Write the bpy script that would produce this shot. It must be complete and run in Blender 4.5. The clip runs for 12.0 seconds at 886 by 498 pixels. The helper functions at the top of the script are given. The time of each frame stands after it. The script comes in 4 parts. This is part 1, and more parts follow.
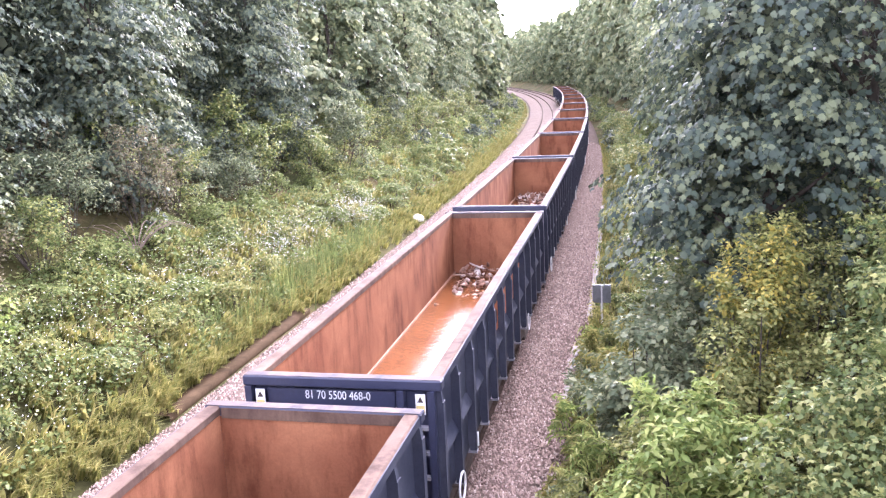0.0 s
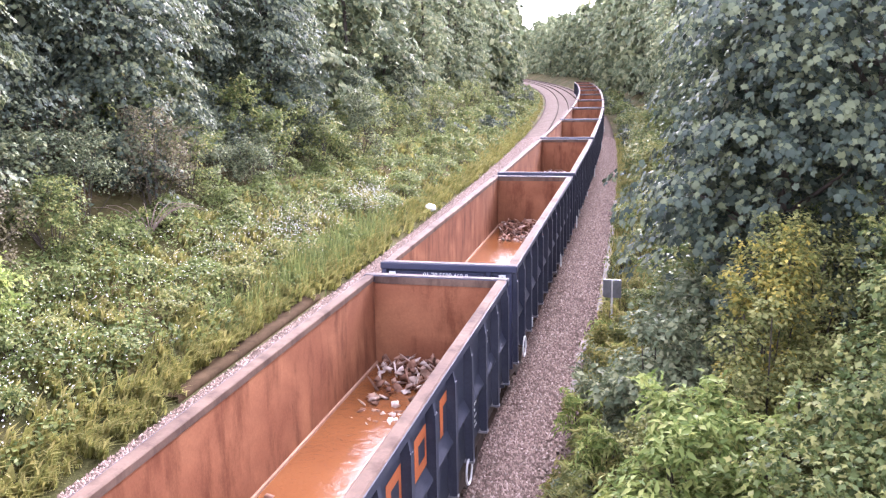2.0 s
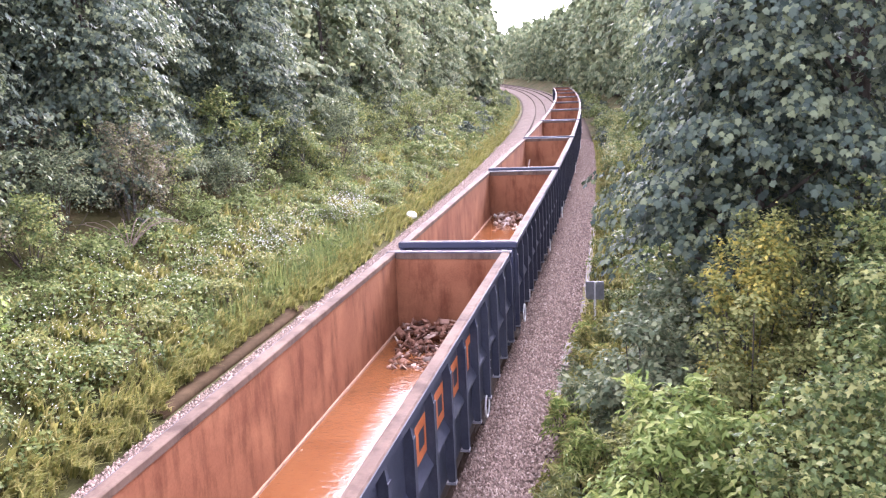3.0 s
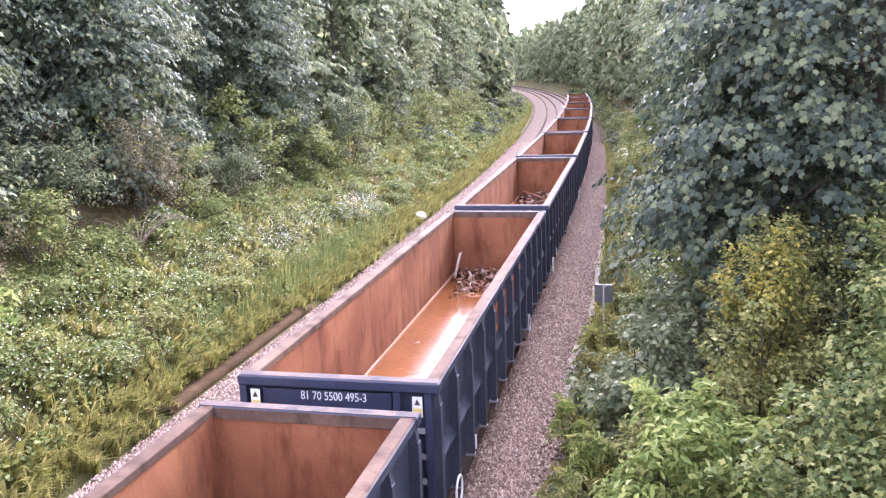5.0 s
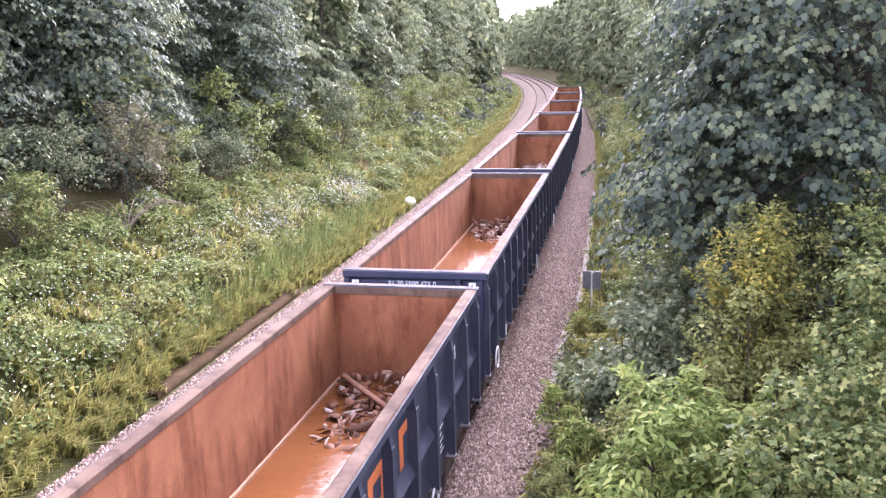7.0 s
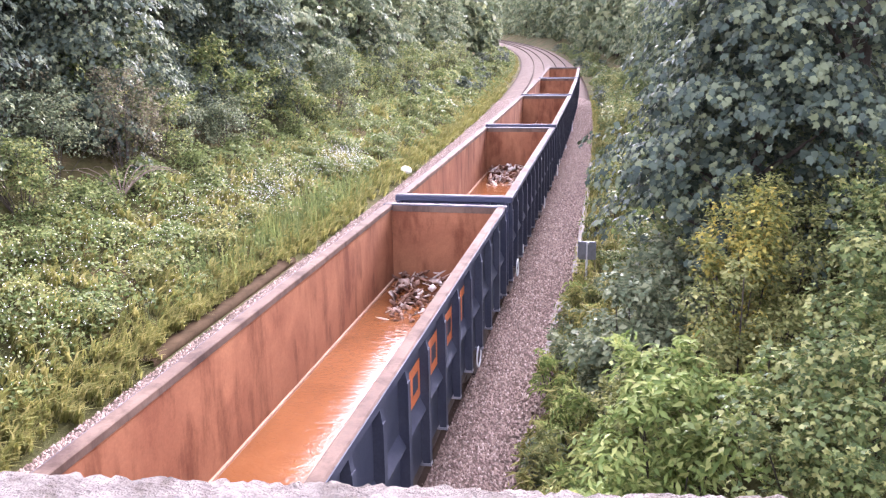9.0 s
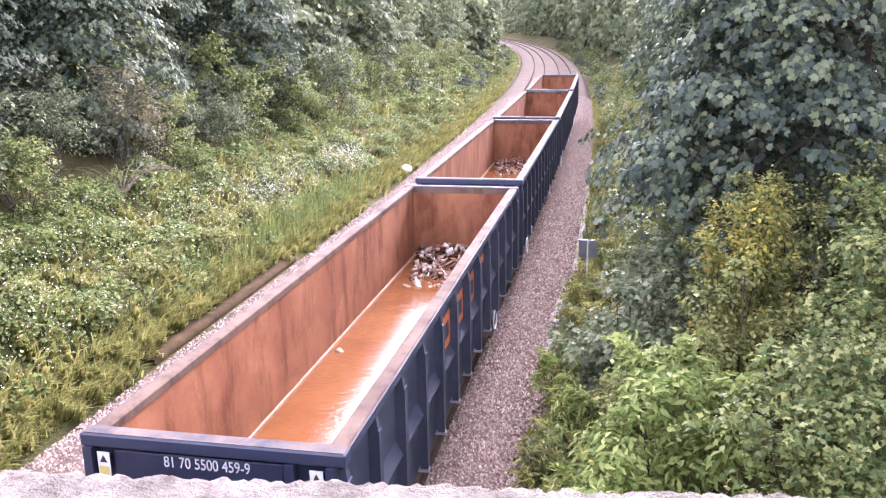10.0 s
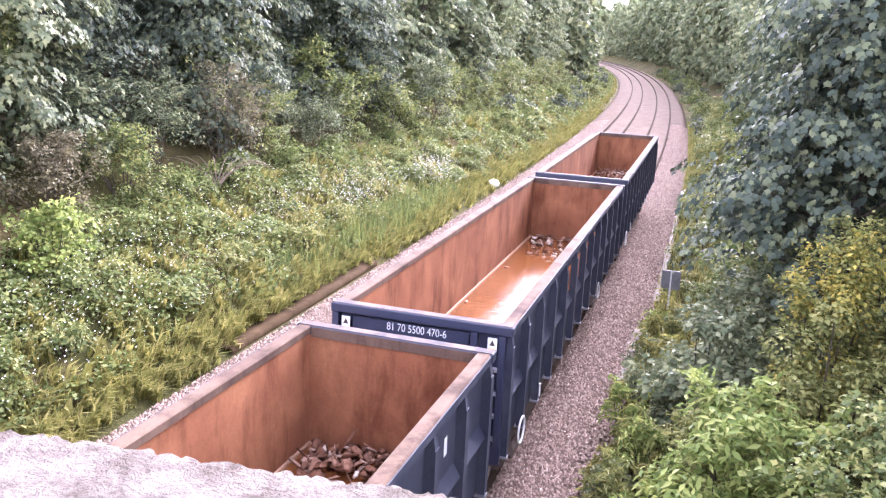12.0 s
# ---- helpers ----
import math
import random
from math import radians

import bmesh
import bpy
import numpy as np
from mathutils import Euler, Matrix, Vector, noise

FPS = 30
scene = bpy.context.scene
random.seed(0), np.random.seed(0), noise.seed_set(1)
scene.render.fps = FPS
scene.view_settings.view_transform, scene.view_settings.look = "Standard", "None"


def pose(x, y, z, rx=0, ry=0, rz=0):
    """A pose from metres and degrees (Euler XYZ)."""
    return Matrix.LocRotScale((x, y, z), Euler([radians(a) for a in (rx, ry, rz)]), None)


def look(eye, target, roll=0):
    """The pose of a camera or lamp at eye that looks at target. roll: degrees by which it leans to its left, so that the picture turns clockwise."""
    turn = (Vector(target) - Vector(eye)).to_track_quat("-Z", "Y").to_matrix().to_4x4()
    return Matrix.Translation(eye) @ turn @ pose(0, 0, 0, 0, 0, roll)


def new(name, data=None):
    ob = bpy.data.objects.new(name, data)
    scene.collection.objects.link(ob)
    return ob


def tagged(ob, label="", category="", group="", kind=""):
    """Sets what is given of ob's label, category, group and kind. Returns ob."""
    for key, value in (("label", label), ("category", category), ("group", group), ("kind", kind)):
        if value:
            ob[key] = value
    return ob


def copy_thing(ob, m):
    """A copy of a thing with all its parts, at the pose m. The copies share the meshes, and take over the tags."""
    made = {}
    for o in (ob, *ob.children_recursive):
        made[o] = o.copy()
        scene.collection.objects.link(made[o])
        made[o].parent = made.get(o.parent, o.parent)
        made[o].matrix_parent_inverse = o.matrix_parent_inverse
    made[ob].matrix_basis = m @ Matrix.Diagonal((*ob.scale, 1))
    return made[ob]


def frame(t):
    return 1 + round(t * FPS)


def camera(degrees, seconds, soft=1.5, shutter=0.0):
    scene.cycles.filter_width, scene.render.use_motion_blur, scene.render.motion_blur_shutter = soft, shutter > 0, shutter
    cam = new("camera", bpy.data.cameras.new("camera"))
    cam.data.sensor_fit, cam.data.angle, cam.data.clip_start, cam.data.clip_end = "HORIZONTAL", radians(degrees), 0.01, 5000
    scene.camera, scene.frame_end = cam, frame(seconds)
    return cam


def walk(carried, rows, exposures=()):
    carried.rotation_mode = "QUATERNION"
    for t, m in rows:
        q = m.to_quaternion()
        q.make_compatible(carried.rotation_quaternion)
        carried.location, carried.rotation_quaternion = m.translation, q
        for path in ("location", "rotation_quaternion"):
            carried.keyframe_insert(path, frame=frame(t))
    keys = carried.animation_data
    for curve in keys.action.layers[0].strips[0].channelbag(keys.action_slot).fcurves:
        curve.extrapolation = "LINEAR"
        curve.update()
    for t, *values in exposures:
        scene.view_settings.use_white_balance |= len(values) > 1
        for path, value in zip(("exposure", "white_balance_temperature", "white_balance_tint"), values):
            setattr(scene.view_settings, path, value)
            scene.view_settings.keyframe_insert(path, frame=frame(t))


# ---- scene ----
cam = camera(54.02, 12.0, soft=1.25)

# ---- the camera: hand-held over a bridge parapet ----
EYE_Z = 6.856
# seconds, yaw, pitch, roll
PATH = [
    (0.0, 14.38, -11.5, -2.63), (0.5, 14.9, -13.37, -3.38), (1.0, 15.23, -12.23, -3.02), (1.5, 14.69, -12.67, -2.22),
    (2.0, 15.16, -12.13, -1.11), (2.5, 12.54, -8.88, -1.28), (3.0, 13.94, -11.72, -2.63), (5.0, 14.55, -11.65, -1.9),
    (5.5, 14.31, -11.98, -1.69), (6.0, 14.15, -12.53, -1.59), (6.5, 13.74, -11.85, -1.3), (7.0, 13.82, -12.61, -1.44),
    (7.5, 13.75, -12.41, -1.18), (9.5, 13.55, -15.03, -0.96), (10.0, 13.61, -14.73, -1.02), (10.5, 13.83, -14.63, -1.36),
    (11.0, 13.76, -14.2, -1.12), (11.5, 14.35, -14.6, 1.85), (12.0, 19.11, -13.88, 2.76),
]
EXPOSURE, KELVIN, TINT = 2.53, 5850, 33
# seconds and stops: the camera settles, and opens again once the pale parapet has come in
BRIGHTEN = [(0.0, 0.30), (0.5, 0.22), (1.5, 0.10), (2.5, 0.03), (5.0, 0.0), (7.5, -0.02), (9.5, 0.12), (10.5, 0.17), (12.0, 0.20)]
walk(cam, [(t, pose(0, 0, EYE_Z, 90 + p, 0, w) @ pose(0, 0, 0, 0, 0, r)) for t, w, p, r in PATH],
     exposures=[(t, EXPOSURE + e, KELVIN, TINT) for t, e in BRIGHTEN])

# ---- light: a bright, thinly overcast sky ----
SUN_ELEVATION, SUN_AZIMUTH = radians(31), radians(9)
world = bpy.data.worlds.new("sky")
scene.world = world
world.use_nodes = True
wn = world.node_tree
sky = wn.nodes.new("ShaderNodeTexSky")
sky.sky_type, sky.sun_disc = "NISHITA", False
sky.sun_elevation, sky.sun_rotation = SUN_ELEVATION, SUN_AZIMUTH
sky.dust_density = 3.0
pale = wn.nodes.new("ShaderNodeHueSaturation")
pale.inputs["Saturation"].default_value = 0.22
wn.links.new(sky.outputs[0], pale.inputs["Color"])
wn.links.new(pale.outputs[0], wn.nodes["Background"].inputs["Color"])
wn.nodes["Background"].inputs["Strength"].default_value = 0.36
sun = new("sun", bpy.data.lights.new("sun", "SUN"))
sun.data.energy, sun.data.angle, sun.data.color = 0.45, radians(27), (1.0, 0.95, 0.88)
sun.matrix_world = look((0, 0, 50), Vector((0, 0, 50)) - Vector((
    math.sin(SUN_AZIMUTH) * math.cos(SUN_ELEVATION), math.cos(SUN_AZIMUTH) * math.cos(SUN_ELEVATION), math.sin(SUN_ELEVATION))))


# ---- materials ----
def shader(name, rough=0.7, metal=0.0):
    m = bpy.data.materials.new(name)
    m.use_nodes = True
    b = m.node_tree.nodes["Principled BSDF"]
    b.inputs["Roughness"].default_value, b.inputs["Metallic"].default_value = rough, metal
    b.inputs["Specular IOR Level"].default_value = 0.5 if rough < 0.6 else 0.18 if rough < 0.93 else 0.03
    return m, m.node_tree, b


def node(tree, kind, **values):
    n = tree.nodes.new(kind)
    for key, value in values.items():
        n.inputs[key].default_value = value
    return n


def ramp(tree, source, stops):
    r = tree.nodes.new("ShaderNodeValToRGB")
    while len(r.color_ramp.elements) < len(stops):
        r.color_ramp.elements.new(0.5)
    for e, (at, colour) in zip(r.color_ramp.elements, stops):
        e.position, e.color = at, (*colour, 1)
    tree.links.new(source, r.inputs[0])
    return r.outputs[0]


def coords(tree, stretch=(1, 1, 1), space="Object"):
    tc, mp = tree.nodes.new("ShaderNodeTexCoord"), tree.nodes.new("ShaderNodeMapping")
    mp.inputs["Scale"].default_value = stretch
    tree.links.new(tc.outputs[space], mp.inputs[0])
    return mp.outputs[0]


def grain(tree, at, scale, detail=6.0, rough=0.6, distort=0.0):
    n = node(tree, "ShaderNodeTexNoise", Scale=scale, Detail=detail, Roughness=rough, Distortion=distort)
    tree.links.new(at, n.inputs["Vector"])
    return n.outputs["Fac"]


def blend(tree, fac, a, b, mode="MIX"):
    n = tree.nodes.new("ShaderNodeMix")
    n.data_type, n.blend_type = "RGBA", mode
    for source, slot in ((fac, 0), (a, 6), (b, 7)):
        if isinstance(source, (int, float)):
            n.inputs[slot].default_value = source
        elif isinstance(source, tuple):
            n.inputs[slot].default_value = (*source, 1)
        else:
            tree.links.new(source, n.inputs[slot])
    return n.outputs[2]


def relief(tree, bsdf, height, strength=0.3, distance=0.02):
    n = node(tree, "ShaderNodeBump", Strength=strength, Distance=distance)
    tree.links.new(height, n.inputs["Height"])
    tree.links.new(n.outputs[0], bsdf.inputs["Normal"])


def two_tone(name, a, b, scale=4.0, fine=40.0, rough=0.75, metal=0.0, bump=0.25, distance=0.01, stretch=(1, 1, 1)):
    """A surface that wanders between two colours, with fine grain and relief."""
    m, t, p = shader(name, rough, metal)
    at = coords(t, stretch)
    wide = grain(t, at, scale, 5, 0.6, 0.4)
    small = grain(t, at, fine, 4, 0.7)
    base = ramp(t, wide, [(0.32, a), (0.68, b)])
    base = blend(t, 0.45, base, ramp(t, small, [(0.3, (0.35, 0.35, 0.35)), (0.7, (0.65, 0.65, 0.65))]), "OVERLAY")
    t.links.new(base, p.inputs["Base Color"])
    relief(t, p, small, bump, distance)
    return m


def leaf_material(name, dark, mid, light, through_light=0.34, rough=0.55):
    """Leaves with a waxy sheen that let some light through."""
    m, t, p = shader(name, rough)
    p.inputs["Specular IOR Level"].default_value = 0.16
    g = t.nodes.new("ShaderNodeNewGeometry")
    base = ramp(t, g.outputs["Random Per Island"], [(0.0, dark), (0.55, mid), (1.0, light)])
    at = coords(t)
    base = blend(t, 0.5, base, ramp(t, grain(t, at, 0.55, 3), [(0.3, (0.36, 0.38, 0.40)), (0.7, (0.62, 0.60, 0.55))]), "OVERLAY")
    base = blend(t, 0.35, base, ramp(t, grain(t, at, 9.0, 3), [(0.3, (0.36, 0.36, 0.36)), (0.7, (0.64, 0.64, 0.62))]), "OVERLAY")
    t.links.new(base, p.inputs["Base Color"])
    glow = t.nodes.new("ShaderNodeBsdfTranslucent")
    t.links.new(base, glow.inputs["Color"])
    mix = t.nodes.new("ShaderNodeMixShader")
    mix.inputs[0].default_value = through_light
    t.links.new(p.outputs[0], mix.inputs[1])
    t.links.new(glow.outputs[0], mix.inputs[2])
    t.links.new(mix.outputs[0], t.nodes["Material Output"].inputs[0])
    return m


def rust_material(name, clean, rusty, dark, streak=0.5):
    """Rusted steel: wide patches, runs down the plate, and small dark scars."""
    m, t, p = shader(name, 0.85)
    at, down = coords(t), coords(t, (1.5, 1.5, 0.4))
    info = t.nodes.new("ShaderNodeObjectInfo")
    shift = t.nodes.new("ShaderNodeVectorMath")
    shift.operation = "ADD"
    scale = node(t, "ShaderNodeMath")
    scale.operation = "MULTIPLY"
    scale.inputs[1].default_value = 60.0
    t.links.new(info.outputs["Random"], scale.inputs[0])
    t.links.new(at, shift.inputs[0])
    t.links.new(scale.outputs[0], shift.inputs[1])
    drop = t.nodes.new("ShaderNodeVectorMath")
    drop.operation = "ADD"
    t.links.new(down, drop.inputs[0])
    t.links.new(scale.outputs[0], drop.inputs[1])
    wide = ramp(t, grain(t, shift.outputs[0], 0.9, 5, 0.55, 0.6), [(0.3, rusty), (0.7, clean)])
    runs = ramp(t, grain(t, drop.outputs[0], 1.6, 5, 0.65), [(0.34, dark), (0.52, (1, 1, 1))])
    base = blend(t, streak, wide, runs, "MULTIPLY")
    fine = grain(t, shift.outputs[0], 28, 5, 0.7)
    base = blend(t, 0.4, base, ramp(t, fine, [(0.3, (0.36, 0.36, 0.36)), (0.7, (0.64, 0.64, 0.64))]), "OVERLAY")
    t.links.new(base, p.inputs["Base Color"])
    p.inputs["Specular IOR Level"].default_value = 0.08
    relief(t, p, fine, 0.2, 0.006)
    return m


RUST = rust_material("rusted_lining", (0.262, 0.118, 0.060), (0.158, 0.060, 0.031), (0.36, 0.26, 0.24), 0.62)
PLATE = rust_material("pale_plate", (0.36, 0.22, 0.15), (0.28, 0.155, 0.10), (0.5, 0.45, 0.42), 0.4)
RUST_TRIM = rust_material("worn_rim", (0.135, 0.092, 0.067), (0.070, 0.045, 0.035), (0.32, 0.28, 0.27), 0.7)
NAVY = two_tone("navy_paint", (0.025, 0.028, 0.045), (0.045, 0.048, 0.064), 1.3, 30, 0.66, 0.0, 0.12, 0.004)
NAVY_END = two_tone("navy_end_paint", (0.016, 0.019, 0.040), (0.025, 0.028, 0.052), 1.1, 25, 0.45, 0.0, 0.1, 0.003)
RIM_GREY = two_tone("rim_grey", (0.026, 0.025, 0.034), (0.105, 0.074, 0.060), 3, 22, 0.8)
GREY_EDGE = two_tone("scuffed_edge", (0.112, 0.115, 0.133), (0.210, 0.203, 0.210), 5, 60, 0.6)
UNDERGEAR = two_tone("brake_dust_steel", (0.035, 0.026, 0.022), (0.07, 0.05, 0.04), 3, 40, 0.8)
WHEEL_STEEL = two_tone("wheel_steel", (0.10, 0.085, 0.075), (0.2, 0.18, 0.16), 6, 50, 0.45, 0.7)
ORANGE = two_tone("orange_paint", (0.504, 0.140, 0.042), (0.385, 0.119, 0.049), 3, 30, 0.6)
WHITE_PAINT = two_tone("white_paint", (0.624, 0.624, 0.608), (0.480, 0.480, 0.480), 4, 40, 0.6)
YELLOW = two_tone("yellow_plate", (0.50, 0.40, 0.12), (0.42, 0.34, 0.12), 5, 40, 0.55)
CONCRETE = two_tone("pale_concrete", (0.095, 0.080, 0.068), (0.245, 0.215, 0.190), 26, 140, 0.95, 0.0, 1.0, 0.02)
OLD_CONCRETE = two_tone("weathered_concrete", (0.184, 0.161, 0.142), (0.262, 0.237, 0.211), 5, 45, 0.9, 0.0, 0.5, 0.02)
BALLAST = two_tone("ballast_stone", (0.094, 0.070, 0.056), (0.142, 0.106, 0.087), 1.2, 30, 0.95, 0.0, 0.9, 0.04)
RAIL_STEEL = two_tone("rail_steel", (0.035, 0.024, 0.018), (0.065, 0.045, 0.035), 3, 40, 0.95, 0.0)
BARK = two_tone("bark", (0.042, 0.033, 0.027), (0.090, 0.075, 0.060), 3, 25, 0.9, 0.0, 0.7, 0.03, (1, 1, 0.25))
DEAD_WOOD = two_tone("dead_wood", (0.13, 0.10, 0.075), (0.22, 0.17, 0.13), 3, 25, 0.9, 0.0, 0.6, 0.02)
GALVANISED = two_tone("grey_sheet", (0.11, 0.115, 0.12), (0.18, 0.185, 0.195), 4, 40, 0.5, 0.2)
PLASTIC = two_tone("white_plastic", (0.640, 0.640, 0.624), (0.544, 0.544, 0.528), 8, 60, 0.5)


def stones_material():
    m, t, p = shader("loose_ballast", 0.9)
    g = t.nodes.new("ShaderNodeNewGeometry")
    base = ramp(t, g.outputs["Random Per Island"], [(0.0, (0.105, 0.070, 0.056)), (0.3, (0.190, 0.132, 0.108)), (0.8, (0.268, 0.196, 0.163)), (1.0, (0.40, 0.325, 0.28))])
    t.links.new(base, p.inputs["Base Color"])
    return m


def scrap_material(name, stops):
    m, t, p = shader(name, 0.75)
    g = t.nodes.new("ShaderNodeNewGeometry")
    base = ramp(t, g.outputs["Random Per Island"], stops)
    base = blend(t, 0.5, base, ramp(t, grain(t, coords(t), 14, 5), [(0.35, (0.25, 0.2, 0.17)), (0.7, (0.68, 0.66, 0.65))]), "OVERLAY")
    t.links.new(base, p.inputs["Base Color"])
    return m


def mud_water_material():
    m, t, p = shader("muddy_water", 0.06)
    at = coords(t)
    cloud = grain(t, at, 0.8, 4, 0.5, 0.5)
    t.links.new(ramp(t, cloud, [(0.3, (0.130, 0.046, 0.015)), (0.7, (0.165, 0.063, 0.022))]), p.inputs["Base Color"])
    p.inputs["IOR"].default_value = 1.5
    p.inputs["Roughness"].default_value = 0.03
    relief(t, p, grain(t, coords(t, (1.0, 1.3, 1.0)), 8.0, 4, 0.6, 1.2), 0.22, 0.03)
    return m


def ground_material():
    m, t, p = shader("bank_soil_and_turf", 0.95)
    at = coords(t)
    wide = ramp(t, grain(t, at, 0.25, 6, 0.6, 0.5), [(0.3, (0.040, 0.046, 0.016)), (0.5, (0.066, 0.062, 0.024)), (0.68, (0.112, 0.080, 0.042))])
    fine = grain(t, at, 9, 6, 0.7)
    t.links.new(blend(t, 0.6, wide, ramp(t, fine, [(0.3, (0.25, 0.25, 0.25)), (0.7, (0.7, 0.7, 0.7))]), "OVERLAY"), p.inputs["Base Color"])
    relief(t, p, fine, 0.8, 0.12)
    return m


STONES, MUD_WATER, SOIL = stones_material(), mud_water_material(), ground_material()
PALE_SCRAP = scrap_material("pale_scrap", [(0.0, (0.10, 0.055, 0.038)), (0.35, (0.24, 0.135, 0.09)), (0.6, (0.36, 0.25, 0.19)), (0.8, (0.46, 0.39, 0.34)), (1.0, (0.58, 0.54, 0.49))])
RUSTY_SCRAP = scrap_material("rusty_scrap", [(0.0, (0.07, 0.036, 0.025)), (0.4, (0.17, 0.082, 0.050)), (0.75, (0.28, 0.155, 0.105)), (0.9, (0.34, 0.25, 0.20)), (1.0, (0.56, 0.51, 0.46))])
DITCH = two_tone("ditch_mud", (0.036, 0.024, 0.013), (0.070, 0.046, 0.026), 2, 20, 0.95)
SYCAMORE = leaf_material("sycamore_leaves", (0.036, 0.052, 0.040), (0.082, 0.107, 0.073), (0.188, 0.210, 0.116))
SYCAMORE_NEAR = leaf_material("broad_sycamore_leaves", (0.030, 0.046, 0.036), (0.068, 0.090, 0.062), (0.155, 0.176, 0.094), 0.28, 0.5)
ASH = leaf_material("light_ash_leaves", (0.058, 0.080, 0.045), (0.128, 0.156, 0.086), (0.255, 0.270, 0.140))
HAWTHORN = leaf_material("dull_hawthorn_leaves", (0.100, 0.116, 0.036), (0.190, 0.205, 0.068), (0.335, 0.320, 0.115), 0.42)
BROWNED = leaf_material("browned_leaves", (0.070, 0.062, 0.040), (0.135, 0.118, 0.070), (0.215, 0.195, 0.110))
BRAMBLE = leaf_material("bramble_leaves", (0.058, 0.088, 0.030), (0.142, 0.176, 0.056), (0.300, 0.295, 0.105), 0.36, 0.5)
LAUREL = leaf_material("bright_shrub_leaves", (0.110, 0.160, 0.042), (0.225, 0.285, 0.078), (0.400, 0.420, 0.140), 0.42)
MAPLE_YELLOW = leaf_material("yellowing_maple_leaves", (0.11, 0.13, 0.036), (0.22, 0.215, 0.055), (0.42, 0.33, 0.07), 0.42)
# the willows' own grey-green; on distant trees its paleness stands in for haze
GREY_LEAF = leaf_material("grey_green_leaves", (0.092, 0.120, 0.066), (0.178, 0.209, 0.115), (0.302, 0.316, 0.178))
HERB = leaf_material("herb_leaves", (0.064, 0.092, 0.029), (0.136, 0.172, 0.056), (0.245, 0.265, 0.098), 0.38)
GRASS = leaf_material("long_grass", (0.110, 0.118, 0.032), (0.205, 0.200, 0.056), (0.340, 0.300, 0.115), 0.42, 0.6)
FLOWER = leaf_material("white_flower_heads", (0.55, 0.55, 0.48), (0.7, 0.7, 0.64), (0.82, 0.82, 0.78), 0.2, 0.7)

# ---- the line of the railway: a long curve to the left ----
LINE_X, S_FIRST, S_LAST = -3.747, -400, 1500
_s = np.arange(S_FIRST, S_LAST + 1.0)
_bend = np.where((_s >= -60) & (_s <= 330), np.clip((_s + 87.1) / 133.4, 0, 1) / 1189.9, 0)
_head = np.concatenate([[0], np.cumsum((_bend[1:] + _bend[:-1]) / 2)])
_head -= np.interp(-60, _s, _head)
_x, _y = np.cumsum(-np.sin(_head)), np.cumsum(np.cos(_head))
_x, _y = _x - _x[-S_FIRST] + LINE_X, _y - _y[-S_FIRST]


def along(s, u=0.0):
    """World x, y and heading at s metres along the right-hand track and u metres to its right."""
    a = np.interp(s, _s, _head)
    return np.interp(s, _s, _x) + u * np.cos(a), np.interp(s, _s, _y) + u * np.sin(a), a


PROFILE_U = [-900, -60, -22, -16, -11.6, -8.2, -7.4, -6.9, -6.4, -5.4, 1.7, 2.3, 3.0, 4.0, 8.0, 14.0, 60, 900]
PROFILE_Z = [9.0, 7.5, 6.2, 3.7, 1.75, 0.2, -0.34, -0.48, -0.64, -0.6, -0.6, -0.6, -0.46, 0.0, 2.0, 4.8, 7.0, 9.0]


def height(s, u):
    """The ground's height."""
    z = np.interp(u, PROFILE_U, PROFILE_Z)
    wild = np.clip((np.maximum(-u - 7.4, u - 3.0)) / 3.0, 0, 1)
    return z + wild * (0.16 * np.sin(s * 0.9 + u * 0.7) * np.sin(u * 1.3 - s * 0.31) + 0.22 * np.sin(s * 0.23 + 1.3) * np.sin(u * 0.37 + 0.6))


def spot(s, u, up=0.0):
    x, y, a = along(s, u)
    return Vector((float(x), float(y), float(height(np.float64(s), np.float64(u))) + up))


# ---- mesh tools ----
def part(name, bm, material, parent=None, label=""):
    """Links a bmesh as one mesh object."""
    me = bpy.data.meshes.new(name)
    bm.to_mesh(me)
    bm.free()
    me.materials.append(material)
    ob = new(name, me)
    if parent:
        ob.parent = parent
    return tagged(ob, label)


def raw(name, verts, faces, material, parent=None, smooth=False):
    """One mesh object from arrays: verts (n, 3), faces (m, k)."""
    me = bpy.data.meshes.new(name)
    n, (m, k) = len(verts), faces.shape
    me.vertices.add(n)
    me.vertices.foreach_set("co", np.ascontiguousarray(verts, np.float32).ravel())
    me.loops.add(m * k)
    me.loops.foreach_set("vertex_index", np.ascontiguousarray(faces, np.int32).ravel())
    me.polygons.add(m)
    me.polygons.foreach_set("loop_start", np.arange(0, m * k, k, dtype=np.int32))
    if smooth:
        me.polygons.foreach_set("use_smooth", np.ones(m, bool))
    me.update(calc_edges=True)
    me.materials.append(material)
    ob = new(name, me)
    if parent:
        ob.parent = parent
    return ob


def box(bm, x0, x1, y0, y1, z0, z1, bevel=0.0):
    b = bmesh.new()
    bmesh.ops.create_cube(b, size=1, matrix=Matrix.LocRotScale(((x0 + x1) / 2, (y0 + y1) / 2, (z0 + z1) / 2), None, (x1 - x0, y1 - y0, z1 - z0)))
    if bevel:
        bmesh.ops.bevel(b, geom=b.edges[:], offset=bevel, segments=1, affect="EDGES")
    me = bpy.data.meshes.new("tmp")
    b.to_mesh(me)
    b.free()
    bm.from_mesh(me)
    bpy.data.meshes.remove(me)
    return bm


def boxes(*rows, bevel=0.0):
    bm = bmesh.new()
    for r in rows:
        box(bm, *r, bevel=bevel)
    return bm


